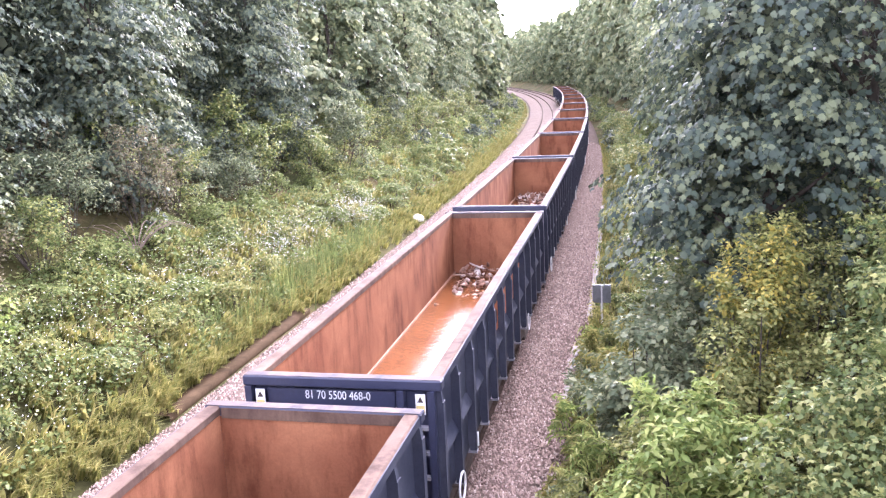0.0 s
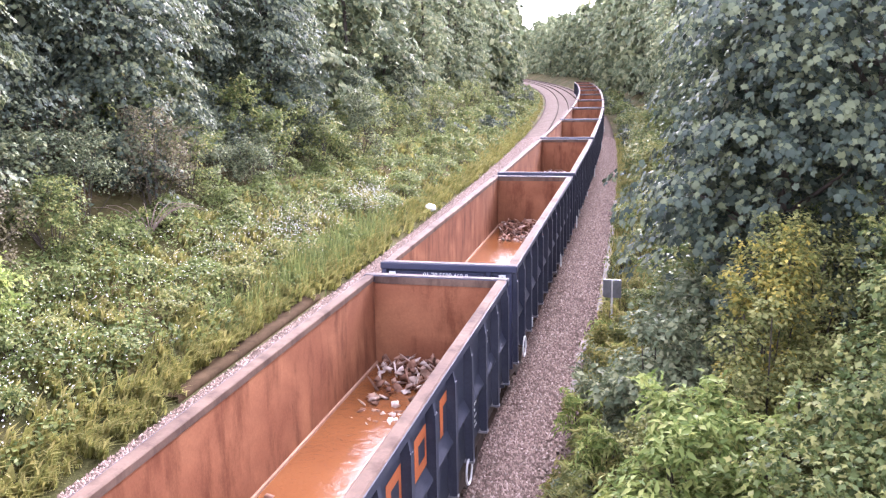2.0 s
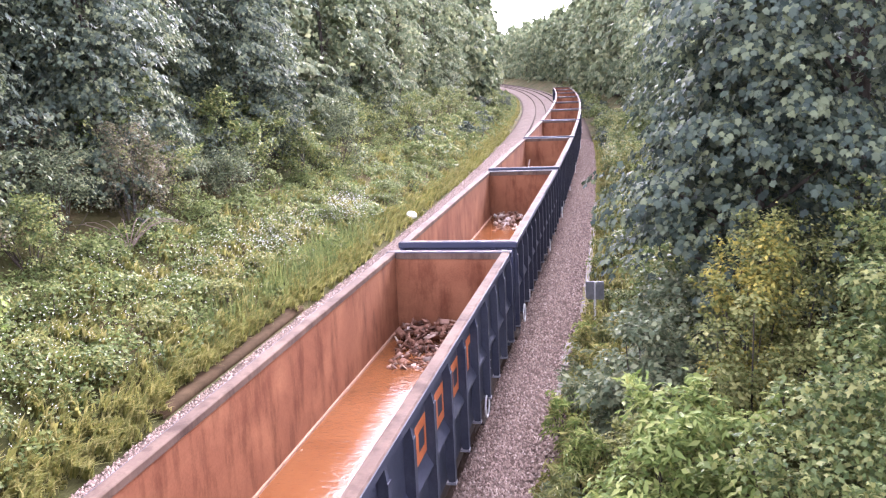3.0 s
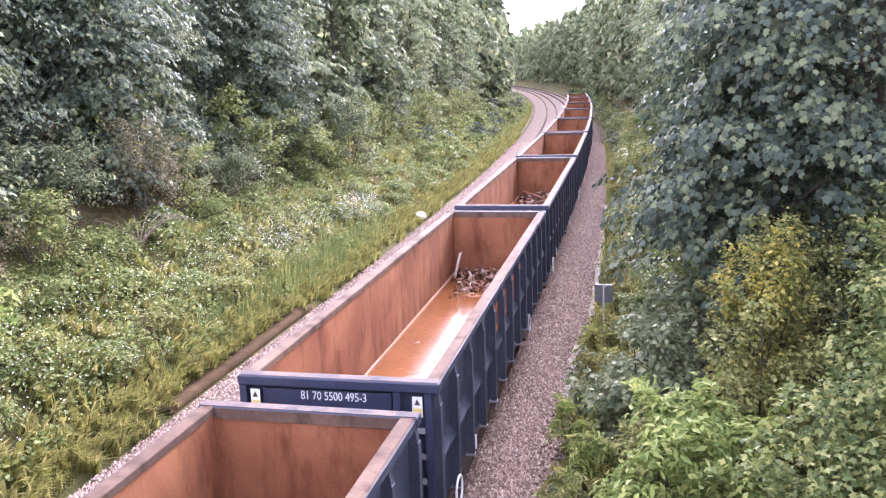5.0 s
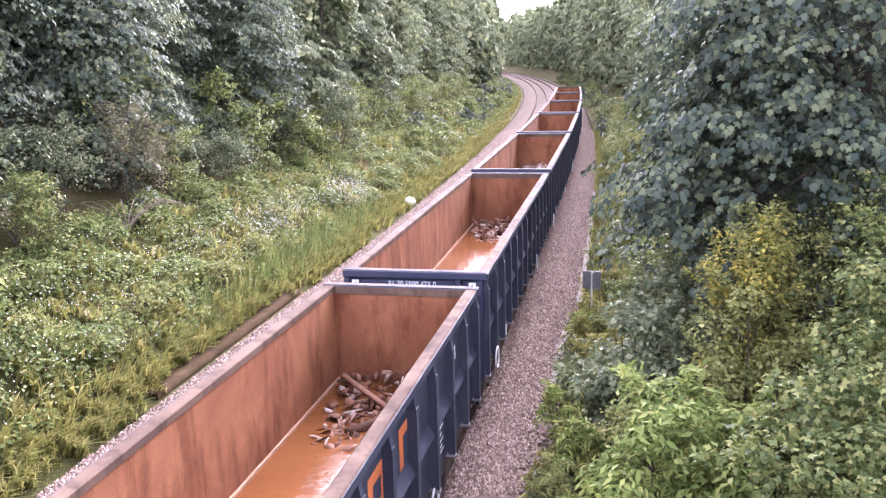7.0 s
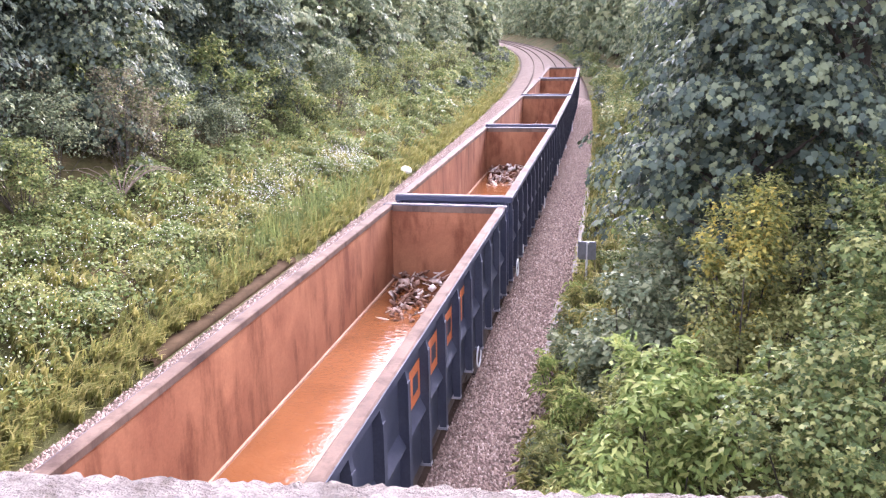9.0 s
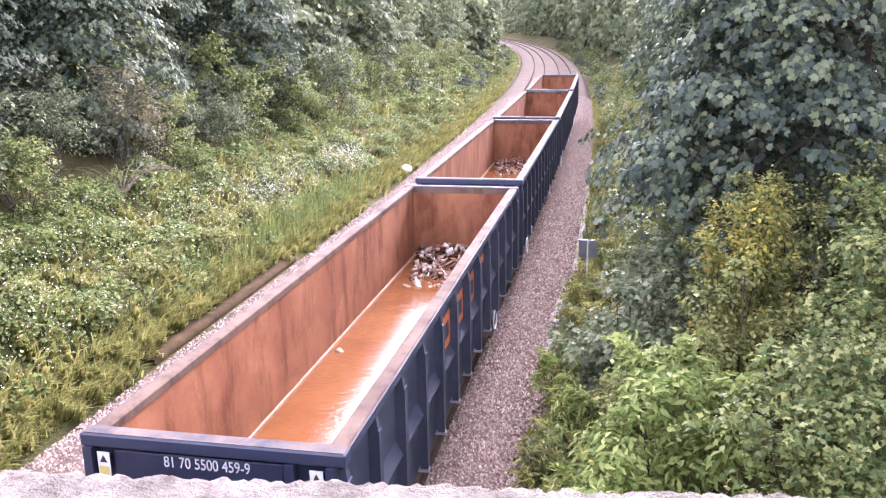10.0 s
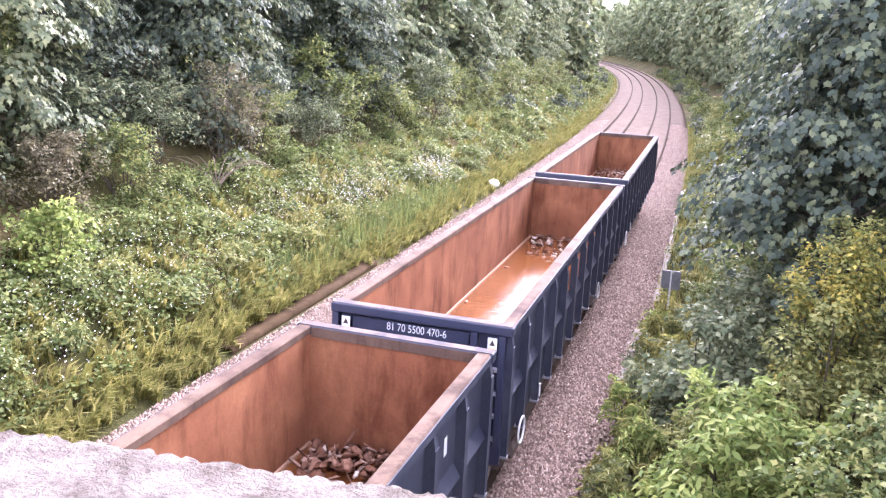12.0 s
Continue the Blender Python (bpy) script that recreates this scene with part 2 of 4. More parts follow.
def prism(outline, axis, lo, hi):
    """An outline of (a, b) pairs drawn out along an axis ("x": a, b are y, z; "y": x, z; "z": x, y)."""
    bm = bmesh.new()
    place = {"x": lambda a, b, c: (c, a, b), "y": lambda a, b, c: (a, c, b), "z": lambda a, b, c: (a, b, c)}[axis]
    low = [bm.verts.new(place(a, b, lo)) for a, b in outline]
    high = [bm.verts.new(place(a, b, hi)) for a, b in outline]
    bm.faces.new(low)
    bm.faces.new(high[::-1])
    for i in range(len(low)):
        j = (i + 1) % len(low)
        bm.faces.new((low[j], low[i], high[i], high[j]))
    bmesh.ops.recalc_face_normals(bm, faces=bm.faces[:])
    return bm


def rod(a, b, r0, r1=None, sides=10):
    """A round bar from a to b."""
    bm = bmesh.new()
    a, b = Vector(a), Vector(b)
    bmesh.ops.create_cone(bm, cap_ends=True, segments=sides, radius1=r0, radius2=r0 if r1 is None else r1, depth=(b - a).length,
                          matrix=Matrix.Translation((a + b) / 2) @ (b - a).to_track_quat("Z", "Y").to_matrix().to_4x4())
    return bm


def join(*meshes):
    out = bmesh.new()
    for b in meshes:
        me = bpy.data.meshes.new("tmp")
        b.to_mesh(me)
        b.free()
        out.from_mesh(me)
        bpy.data.meshes.remove(me)
    return out


def ring(centre, radius, thick, axis="x", sides=18, small=6):
    bm, rows = bmesh.new(), []
    for i in range(sides):
        a = 2 * math.pi * i / sides
        row = []
        for j in range(small):
            b = 2 * math.pi * j / small
            r = radius + thick * math.cos(b)
            p = (thick * math.sin(b), r * math.cos(a), r * math.sin(a))
            row.append(bm.verts.new(Vector(centre) + Vector(p if axis == "x" else (p[1], p[0], p[2]))))
        rows.append(row)
    for i in range(sides):
        for j in range(small):
            bm.faces.new((rows[i][j], rows[(i + 1) % sides][j], rows[(i + 1) % sides][(j + 1) % small], rows[i][(j + 1) % small]))
    bmesh.ops.recalc_face_normals(bm, faces=bm.faces[:])
    return bm


def thing(name, label, category, group="", kind="", at=None):
    ob = new(name)
    if at is not None:
        ob.matrix_world = at if isinstance(at, Matrix) else Matrix.Translation(at)
    return tagged(ob, label, category, group, kind)


# ---- foliage tools ----
RNG = np.random.default_rng(7)
KITE = np.array([(0, -0.5, 0), (0.34, 0.0, 0.07), (0, 0.55, -0.10), (-0.34, 0.0, 0.07)])
NARROW = np.array([(0, -0.5, 0), (0.10, -0.05, 0.04), (0, 0.6, -0.22), (-0.10, -0.05, 0.04)])
LONG_LEAF = np.array([(0, -0.5, 0), (0.21, -0.05, 0.05), (0, 0.6, -0.13), (-0.21, -0.05, 0.05)])
TRIDENT = np.array([(0, -0.42, 0), (0.44, 0.02, -0.04), (0.17, 0.12, 0.03), (0, 0.62, -0.12), (-0.17, 0.12, 0.03), (-0.44, 0.02, -0.04)])
LOBED = np.array([(0, -0.45, 0), (0.42, -0.30, -0.03), (0.31, -0.02, 0.05), (0.48, 0.28, -0.08), (0.22, 0.28, 0.04), (0, 0.62, -0.14), (-0.22, 0.28, 0.04), (-0.48, 0.28, -0.08), (-0.31, -0.02, 0.05), (-0.42, -0.30, -0.03)])


def stems(name, low, high, r0, r1, parent=None):
    """One mesh of thin tapered four-sided stems from the points low to the points high."""
    n = len(low)
    way = unit(high - low)
    side = unit(np.cross(way, (0.3, 0.9, 0.1)))
    other = np.cross(way, side)
    turn = np.stack([side, other, -side, -other], 1)
    v = np.concatenate([low[:, None] + turn * r0, high[:, None] + turn * r1], 1)
    quad = np.array([(0, 1, 5, 4), (1, 2, 6, 5), (2, 3, 7, 6), (3, 0, 4, 7)])
    return raw(name, v.reshape(-1, 3), (np.arange(n)[:, None, None] * 8 + quad).reshape(-1, 4), BARK, parent)


def unit(v):
    return v / np.maximum(np.linalg.norm(v, axis=-1, keepdims=True), 1e-9)


def leaves(name, at, normals, sizes, shape, material, parent=None, tip=None):
    """One mesh of many leaves. tip: the way in which they point."""
    n, k = len(at), len(shape)
    normals = unit(normals)
    ahead = RNG.normal(size=(n, 3)) if tip is None else tip + 0.5 * RNG.normal(size=(n, 3))
    ahead = unit(ahead - (ahead * normals).sum(1, keepdims=True) * normals)
    side = np.cross(ahead, normals)
    v = (shape[None, :, 0, None] * side[:, None] + shape[None, :, 1, None] * ahead[:, None] + shape[None, :, 2, None] * normals[:, None]) * sizes[:, None, None] + at[:, None]
    if k == 4:
        i = np.arange(n)[:, None] * 4
        faces = np.concatenate([i + (0, 1, 2), i + (0, 2, 3)])
    else:
        faces = np.arange(n * k).reshape(n, k)
    return raw(name, v.reshape(-1, 3), faces, material, parent)


def clumped(centres, radii, count, flat=0.55):
    """Leaf places and normals on the outer and upper sides of clumps."""
    pick = RNG.integers(0, len(centres), count)
    d = unit(RNG.normal(size=(count, 3)) + (0, 0, 0.6))
    r = radii[pick, None] * (0.62 + 0.42 * RNG.random((count, 1)) ** 0.6)
    at = centres[pick] + d * r * (1, 1, flat)
    return at, d * 0.6 + np.array((0, 0, 0.7)) + 0.34 * RNG.normal(size=(count, 3)), d


def boughs(centres, radii, heading, count, per_spray=34, flat=0.62):
    """Leaf places, normals and tips on drooping sprays that shingle the outer and upper sides of a crown's boughs."""
    n = max(1, count // per_spray)
    pick = RNG.integers(0, len(centres), n)
    d = unit(RNG.normal(size=(n, 3)) * (1, 1, 0.8) + 0.75 * heading[pick] + (0, 0, 0.35))
    tip = centres[pick] + d * radii[pick, None] * (1, 1, flat) * (0.82 + 0.36 * RNG.random((n, 1)))
    out = unit(d * (1, 1, 0.0) + 0.6 * heading[pick] + 0.25 * RNG.normal(size=(n, 3)) * (1, 1, 0.3))
    side = np.stack([-out[:, 1], out[:, 0], 0 * out[:, 0]], 1)
    reach = (radii[pick] * (0.55 + 0.4 * RNG.random(n)))[:, None]
    tilt = 0.22 * RNG.normal(size=(n, 1))
    which = np.repeat(np.arange(n), per_spray)
    l, w = RNG.random((len(which), 1)) ** 0.75, RNG.random((len(which), 1)) * 2 - 1
    wide = reach[which] * 0.52 * np.sqrt(np.clip(1.04 - l, 0, 1)) * (0.35 + l)
    at = tip[which] + out[which] * reach[which] * (l - 0.8) + side[which] * w * wide
    at[:, 2:] += -0.42 * reach[which] * l**2 - 0.16 * reach[which] * w**2 + tilt[which] * w * wide + 0.035 * RNG.normal(size=l.shape)
    normals = np.array((0, 0, 0.50)) + out[which] * (0.35 + 0.65 * l) + side[which] * w * 0.3 + 0.26 * RNG.normal(size=at.shape)
    return at, normals, out[which] + side[which] * w * 0.8 + np.array((0, 0, -0.55))


def tree(name, label, s, u, tall, spread, count, size, material, shape=KITE, low=0.03, clumps=60, clump=0.9, lean=0.0, group="trees of the cutting"):
    """A tapered trunk with limbs and a crown of leafy boughs with gaps between them."""
    root = thing(name, label, "tree", group, at=spot(s, u, -0.25))
    wood = [rod((0, 0, 0), (0.1, lean * 0.4, tall * 0.45), 0.035 * spread + 0.06, 0.025 * spread + 0.04, 8),
            rod((0.1, lean * 0.4, tall * 0.45), (0.0, lean, tall * 0.85), 0.025 * spread + 0.04, 0.03, 7)]
    hf = low + (0.97 - low) * (np.arange(clumps) + RNG.random(clumps)) / clumps
    turn = np.arange(clumps) * 2.399 + 0.7 * RNG.normal(size=clumps) + RNG.random() * 6.28
    girth = spread * np.sqrt(np.clip(1 - ((hf - 0.40) / 0.62) ** 2, 0.03, 1)) * (0.72 + 0.34 * RNG.random(clumps))
    radii = clump * (0.75 + 0.6 * RNG.random(clumps)) * (0.65 + 0.45 * girth / spread)
    out = np.maximum(girth - 0.75 * radii, 0.1) * (0.55 + 0.45 * RNG.random(clumps) ** 0.5)
    heading = np.stack([np.cos(turn), np.sin(turn), 0.15 + 0 * turn], 1)
    centres = np.stack([out * np.cos(turn), out * np.sin(turn) + lean * hf, hf * tall], 1)
    part("trunk", join(*wood), BARK, root)
    for c in centres[:: max(1, clumps // 9)] if s < 70 else ():
        foot = Vector((0.05, lean * 0.3, max(0.6, c[2] * 0.72)))
        part("limb", rod(foot, Vector(c), 0.05 + 0.008 * spread, 0.015, 5), BARK, root)
    at, nrm, tip = boughs(centres, radii, heading, count, 34 if count > 5000 else 16)
    sizes = size * (0.6 + 0.7 * RNG.random(len(at)))
    # the shaded leaves inside the crown
    inner = count // 3
    pick = RNG.integers(0, clumps, inner)
    deep = centres[pick] * np.stack([0.35 + 0.5 * RNG.random(inner)] * 2 + [np.ones(inner)], 1) + RNG.normal(size=(inner, 3)) * 0.42 * radii[pick, None]
    deep[:, 2] = np.maximum(deep[:, 2], 0.3)
    at, nrm = np.concatenate([at, deep]), np.concatenate([nrm, RNG.normal(size=(inner, 3)) + (0, 0, 0.3)])
    tip, sizes = np.concatenate([tip, RNG.normal(size=(inner, 3))]), np.concatenate([sizes, size * (0.95 + 0.5 * RNG.random(inner))])
    leaves("crown", at, nrm, sizes, shape, material, root, tip=tip)
    return root


def shrub(name, label, s, u, tall, spread, count, size, material, shape=KITE, clumps=26, group="", category="shrub", flat=0.7):
    """A mound of leafy stems."""
    root = thing(name, label, category, group, at=spot(s, u, -0.1))
    clumps = int(clumps * 1.5)
    turn, hf = RNG.random(clumps) * 2 * math.pi, RNG.random(clumps) ** 0.8
    lump = 0.8 + 0.35 * np.sin(2 * turn + RNG.random() * 6.28) * np.sin(3 * turn + RNG.random() * 6.28)
    out = spread * lump * np.sqrt(1 - 0.7 * hf**2) * RNG.random(clumps) ** 0.45
    centres = np.stack([out * np.cos(turn), out * np.sin(turn), 0.10 * tall + hf * tall * (0.72 + 0.2 * RNG.random(clumps))], 1)
    tagged(stems("stem_tangle", centres[:14] * (0.25, 0.25, 0), centres[:14], 0.02, 0.008, root), kind="stuff")
    most = count * 2 // 3
    at, nrm, d = clumped(centres, 0.23 * (spread + 0.35) * (0.6 + 0.8 * RNG.random(clumps)), most, flat)
    # sprays that stand out of the mound
    sprays, rest = max(8, clumps), count - most
    pick = RNG.integers(0, clumps, sprays)
    way = unit(centres[pick] * (1, 1, 0.25) + (0, 0, 0.75) + 0.45 * RNG.normal(size=(sprays, 3)))
    reach = (0.18 + 0.22 * (spread + tall) * (0.4 + 0.6 * RNG.random(sprays)))[:, None]
    which, far = RNG.integers(0, sprays, rest), RNG.random((rest, 1))
    bent = way[which] * reach[which] * far - np.array((0, 0, 0.35)) * reach[which] * far**2
    spray_at = centres[pick][which] + bent + 0.05 * RNG.normal(size=(rest, 3))
    at = np.concatenate([at, spray_at])
    nrm = np.concatenate([nrm, np.array((0, 0, 0.8)) + 0.5 * RNG.normal(size=(rest, 3))])
    tip = np.concatenate([d + (0, 0, -0.2), way[which] + 0.6 * RNG.normal(size=(rest, 3)) + (0, 0, -0.3)])
    at[:, 2] = np.maximum(at[:, 2], 0.03)
    leaves("foliage", at, nrm, size * (0.6 + 0.75 * RNG.random(count)), shape, material, root, tip=tip)
    return root


# ---- the ground ----
def ground():
    ss = np.concatenate([np.arange(-400, -30, 40), np.arange(-30, 70, 0.6), np.arange(70, 140, 2), np.arange(140, 340, 6), np.arange(340, 1501, 60)]).astype(float)
    uu = np.concatenate([[-900, -500, -250, -120, -60, -40, -30], np.arange(-26, -12, 0.8), np.arange(-12, -5, 0.3), [-3, 0], np.arange(1.6, 8, 0.35), np.arange(8, 20, 1.0), [26, 40, 60, 120, 250, 500, 900]])
    grid_s, grid_u = np.meshgrid(ss, uu, indexing="ij")
    x, y, _ = along(grid_s.ravel(), grid_u.ravel())
    z = height(grid_s.ravel(), grid_u.ravel())
    n, m = len(ss), len(uu)
    i = (np.arange(n - 1)[:, None] * m + np.arange(m - 1)).ravel()
    faces = np.stack([i, i + 1, i + m + 1, i + m], 1)
    return tagged(raw("ground", np.stack([x, y, z], 1), faces, SOIL, smooth=True), "grassy soil banks of the railway cutting", "ground", kind="structure")


def strip(name, outline, s0, s1, step, material, parent=None, smooth=False):
    """A cross-section of (u, z) pairs drawn along the line."""
    ss = np.arange(s0, s1 + step / 2, step)
    k = len(outline)
    us, zs = np.array(outline).T
    x, y, _ = along(np.repeat(ss, k), np.tile(us, len(ss)))
    verts = np.stack([x, y, np.tile(zs, len(ss))], 1)
    i = np.arange(len(ss) - 1)[:, None] * k
    j = np.arange(k)
    faces = np.stack([(i + j), (i + (j + 1) % k), (i + k + (j + 1) % k), (i + k + j)], -1).reshape(-1, 4)
    return raw(name, verts, faces, material, parent, smooth)


ground()
tagged(strip("ballast", [(-6.35, -0.56), (-6.05, -0.42), (-5.35, -0.2), (-4.9, -0.17), (1.45, -0.17), (1.8, -0.22), (2.35, -0.52), (2.0, -0.95), (-6.0, -0.95)], -60, 420, 2.0, BALLAST),
       "bed of pinkish grey crushed stone ballast", "ballast", kind="structure")
tagged(strip("ditch_water", [(-6.95, -0.43), (-6.5, -0.43), (-6.5, -0.7), (-6.95, -0.7)], 16.5, 26, 1.0, DITCH), "brown muddy water in the drain beside the ballast", "ditch", kind="structure")
tagged(strip("path_edging", [(2.36, -0.42), (2.52, -0.42), (2.52, -0.6), (2.36, -0.6)], 25, 46, 1.0, OLD_CONCRETE), "low pale concrete edging along the ballast", "edging", kind="structure")


def loose_stones():
    """Crushed stone lying on the ballast, thickest beside the near part of the line."""
    n = 62000
    s = 7 + 75 * RNG.random(n) ** 1.9
    right = RNG.random(n) < 0.76
    u = np.where(right, 0.75 + 1.7 * RNG.random(n), -6.3 + 1.65 * RNG.random(n))
    z = np.interp(u, [-6.45, -6.05, -5.35, -4.6, 1.45, 1.8, 2.45], [-0.56, -0.41, -0.19, -0.165, -0.165, -0.21, -0.5])
    x, y, _ = along(s, u)
    base = np.array([(1, 0, -0.5), (0, 1, -0.5), (-1, 0, -0.5), (0, -1, -0.5), (0.1, 0.1, 0.8)])
    v = base[None] * (0.016 + 0.021 * RNG.random((n, 5, 1))) + 0.007 * RNG.normal(size=(n, 5, 3))
    a = RNG.random(n) * 6.283
    c, d = np.cos(a)[:, None], np.sin(a)[:, None]
    v = np.stack([v[..., 0] * c - v[..., 1] * d, v[..., 0] * d + v[..., 1] * c, v[..., 2]], -1) + np.stack([x, y, z + 0.010], 1)[:, None]
    tri = np.array([(0, 1, 4), (1, 2, 4), (2, 3, 4), (3, 0, 4)])
    faces = (np.arange(n)[:, None, None] * 5 + tri).reshape(-1, 3)
    tagged(raw("ballast_stones", v.reshape(-1, 3), faces, STONES), "loose angular pinkish ballast stones", "stones", kind="stuff")


def track(centre, label):
    root = thing("railway_track", label, "railway track", "the two tracks")
    for side in (-0.7525, 0.7525):
        c = centre + side
        strip("rail", [(c - 0.07, -0.18), (c - 0.07, -0.135), (c - 0.012, -0.12), (c - 0.012, -0.035), (c - 0.036, -0.03), (c - 0.036, 0.0),
                       (c + 0.036, 0.0), (c + 0.036, -0.03), (c + 0.012, -0.035), (c + 0.012, -0.12), (c + 0.07, -0.135), (c + 0.07, -0.18)], -60, 400, 2.0, RAIL_STEEL, root)
    s = np.arange(-40, 330, 0.65)
    n = len(s)
    cu = np.array([(-1.25, -1), (1.25, -1), (1.25, 1), (-1.25, 1)])
    us, ds = np.tile(np.tile(cu[:, 0], 2), n) + centre, np.tile(np.tile(cu[:, 1] * 0.12, 2), n)
    x, y, _ = along(np.repeat(s, 8) + ds, us)
    z = np.tile(np.repeat((-0.34, -0.178), 4), n)
    quad = np.array([(4, 5, 6, 7), (0, 1, 5, 4), (1, 2, 6, 5), (2, 3, 7, 6), (3, 0, 4, 7)])
    sleepers = raw("sleeper_row", np.stack([x, y, z], 1), (np.arange(n)[:, None, None] * 8 + quad).reshape(-1, 4), OLD_CONCRETE, root)
    tagged(sleepers, "weathered concrete sleepers", kind="stuff")


loose_stones()
track(0.0, "railway track with worn steel rails under the train")
track(-3.4, "empty railway track with rusty steel rails")


# ---- the bridge from which the line is seen ----
def bridge():
    turn = pose(0, 0, 0, 0, 0, 8.0)
    top = EYE_Z - 0.35
    # the parapet's coping of rough pale concrete
    xs = np.concatenate([np.linspace(-14, -1.6, 120), np.linspace(-1.59, 1.6, 700), np.linspace(1.61, 10, 90)])
    prof = [(0.609, -0.9), (0.615, -0.10), (0.616, -0.03), (0.612, -0.006), (0.60, 0.0), (0.58, 0.003)] + [(0.56 - 0.02 * q, 0.004) for q in range(17)] + [(0.215, 0.0), (0.20, -0.04), (0.20, -0.9)]
    verts = []
    for x in xs:
        for j, (y, z) in enumerate(prof):
            p = Vector((x * 14, y * 14, z * 14))
            w = 0.0025 * noise.noise(p) + 0.0035 * noise.noise(p * 4.3) + 0.0025 * noise.noise(p * 9.7)
            rough = 1 < j < len(prof) - 2
            verts.append((x, y + (w if rough else 0), top + z + (w if rough else 0)))
    k = len(prof)
    i = np.arange(len(xs) - 1)[:, None] * k
    j = np.arange(k - 1)
    faces = np.stack([i + j, i + j + 1, i + k + j + 1, i + k + j], -1).reshape(-1, 4)
    v = np.array(verts) @ np.array(turn.to_3x3()).T
    root = thing("road_bridge", "road bridge with a rough pale concrete parapet", "bridge")
    raw("parapet", v, faces, CONCRETE, root)
    deck = part("deck", boxes((-14, 10, -5.2, 0.60, 5.0, 5.6)), OLD_CONCRETE, root)
    far_side = part("parapet", boxes((-14, 10, -5.2, -4.8, 5.6, top)), OLD_CONCRETE, root)
    for ob in (deck, far_side):
        ob.matrix_local = turn
    for x in (-13.4, 4.4):
        pier = part("abutment", boxes((x, x + 1.0, -5.0, -0.6, -1.0, 4.996)), OLD_CONCRETE, root)
        pier.matrix_local = turn


bridge()


# ---- the wagons ----
LONG, HALF, TOP, FLOOR = 12.98, 1.31, 3.07, 1.20
BAY = 1.08


def bogie(root, y):
    """A two-axle bogie."""
    frame_root = part("bogie", join(boxes((-0.14, 0.14, y - 0.4, y + 0.4, 0.5, 0.95), (-1.05, 1.05, y - 0.16, y + 0.16, 0.55, 0.75)),
                                    *[prism([(y - 1.35, 0.52), (y - 1.2, 0.66), (y - 0.5, 0.62), (y - 0.3, 0.34), (y + 0.3, 0.34), (y + 0.5, 0.62), (y + 1.2, 0.66), (y + 1.35, 0.52), (y + 0.55, 0.40), (y + 0.35, 0.24), (y - 0.35, 0.24), (y - 0.55, 0.40)], "x", x, x + 0.1) for x in (-1.06, 0.96)]), UNDERGEAR, root, "rust-brown steel bogie frame")
    for dy in (-0.9, 0.9):
        part("wheelset", join(rod((-1.0, y + dy, 0.46), (1.0, y + dy, 0.46), 0.08, sides=10),
                              *[rod((x, y + dy, 0.46), (x + w, y + dy, 0.46), 0.46, sides=24) for x, w in ((-0.79, 0.12), (0.67, 0.12))],
                              *[rod((x, y + dy, 0.46), (x + w, y + dy, 0.46), 0.49, sides=24) for x, w in ((-0.69, 0.03), (0.66, 0.03))]), WHEEL_STEEL, frame_root, "worn steel wheelset")


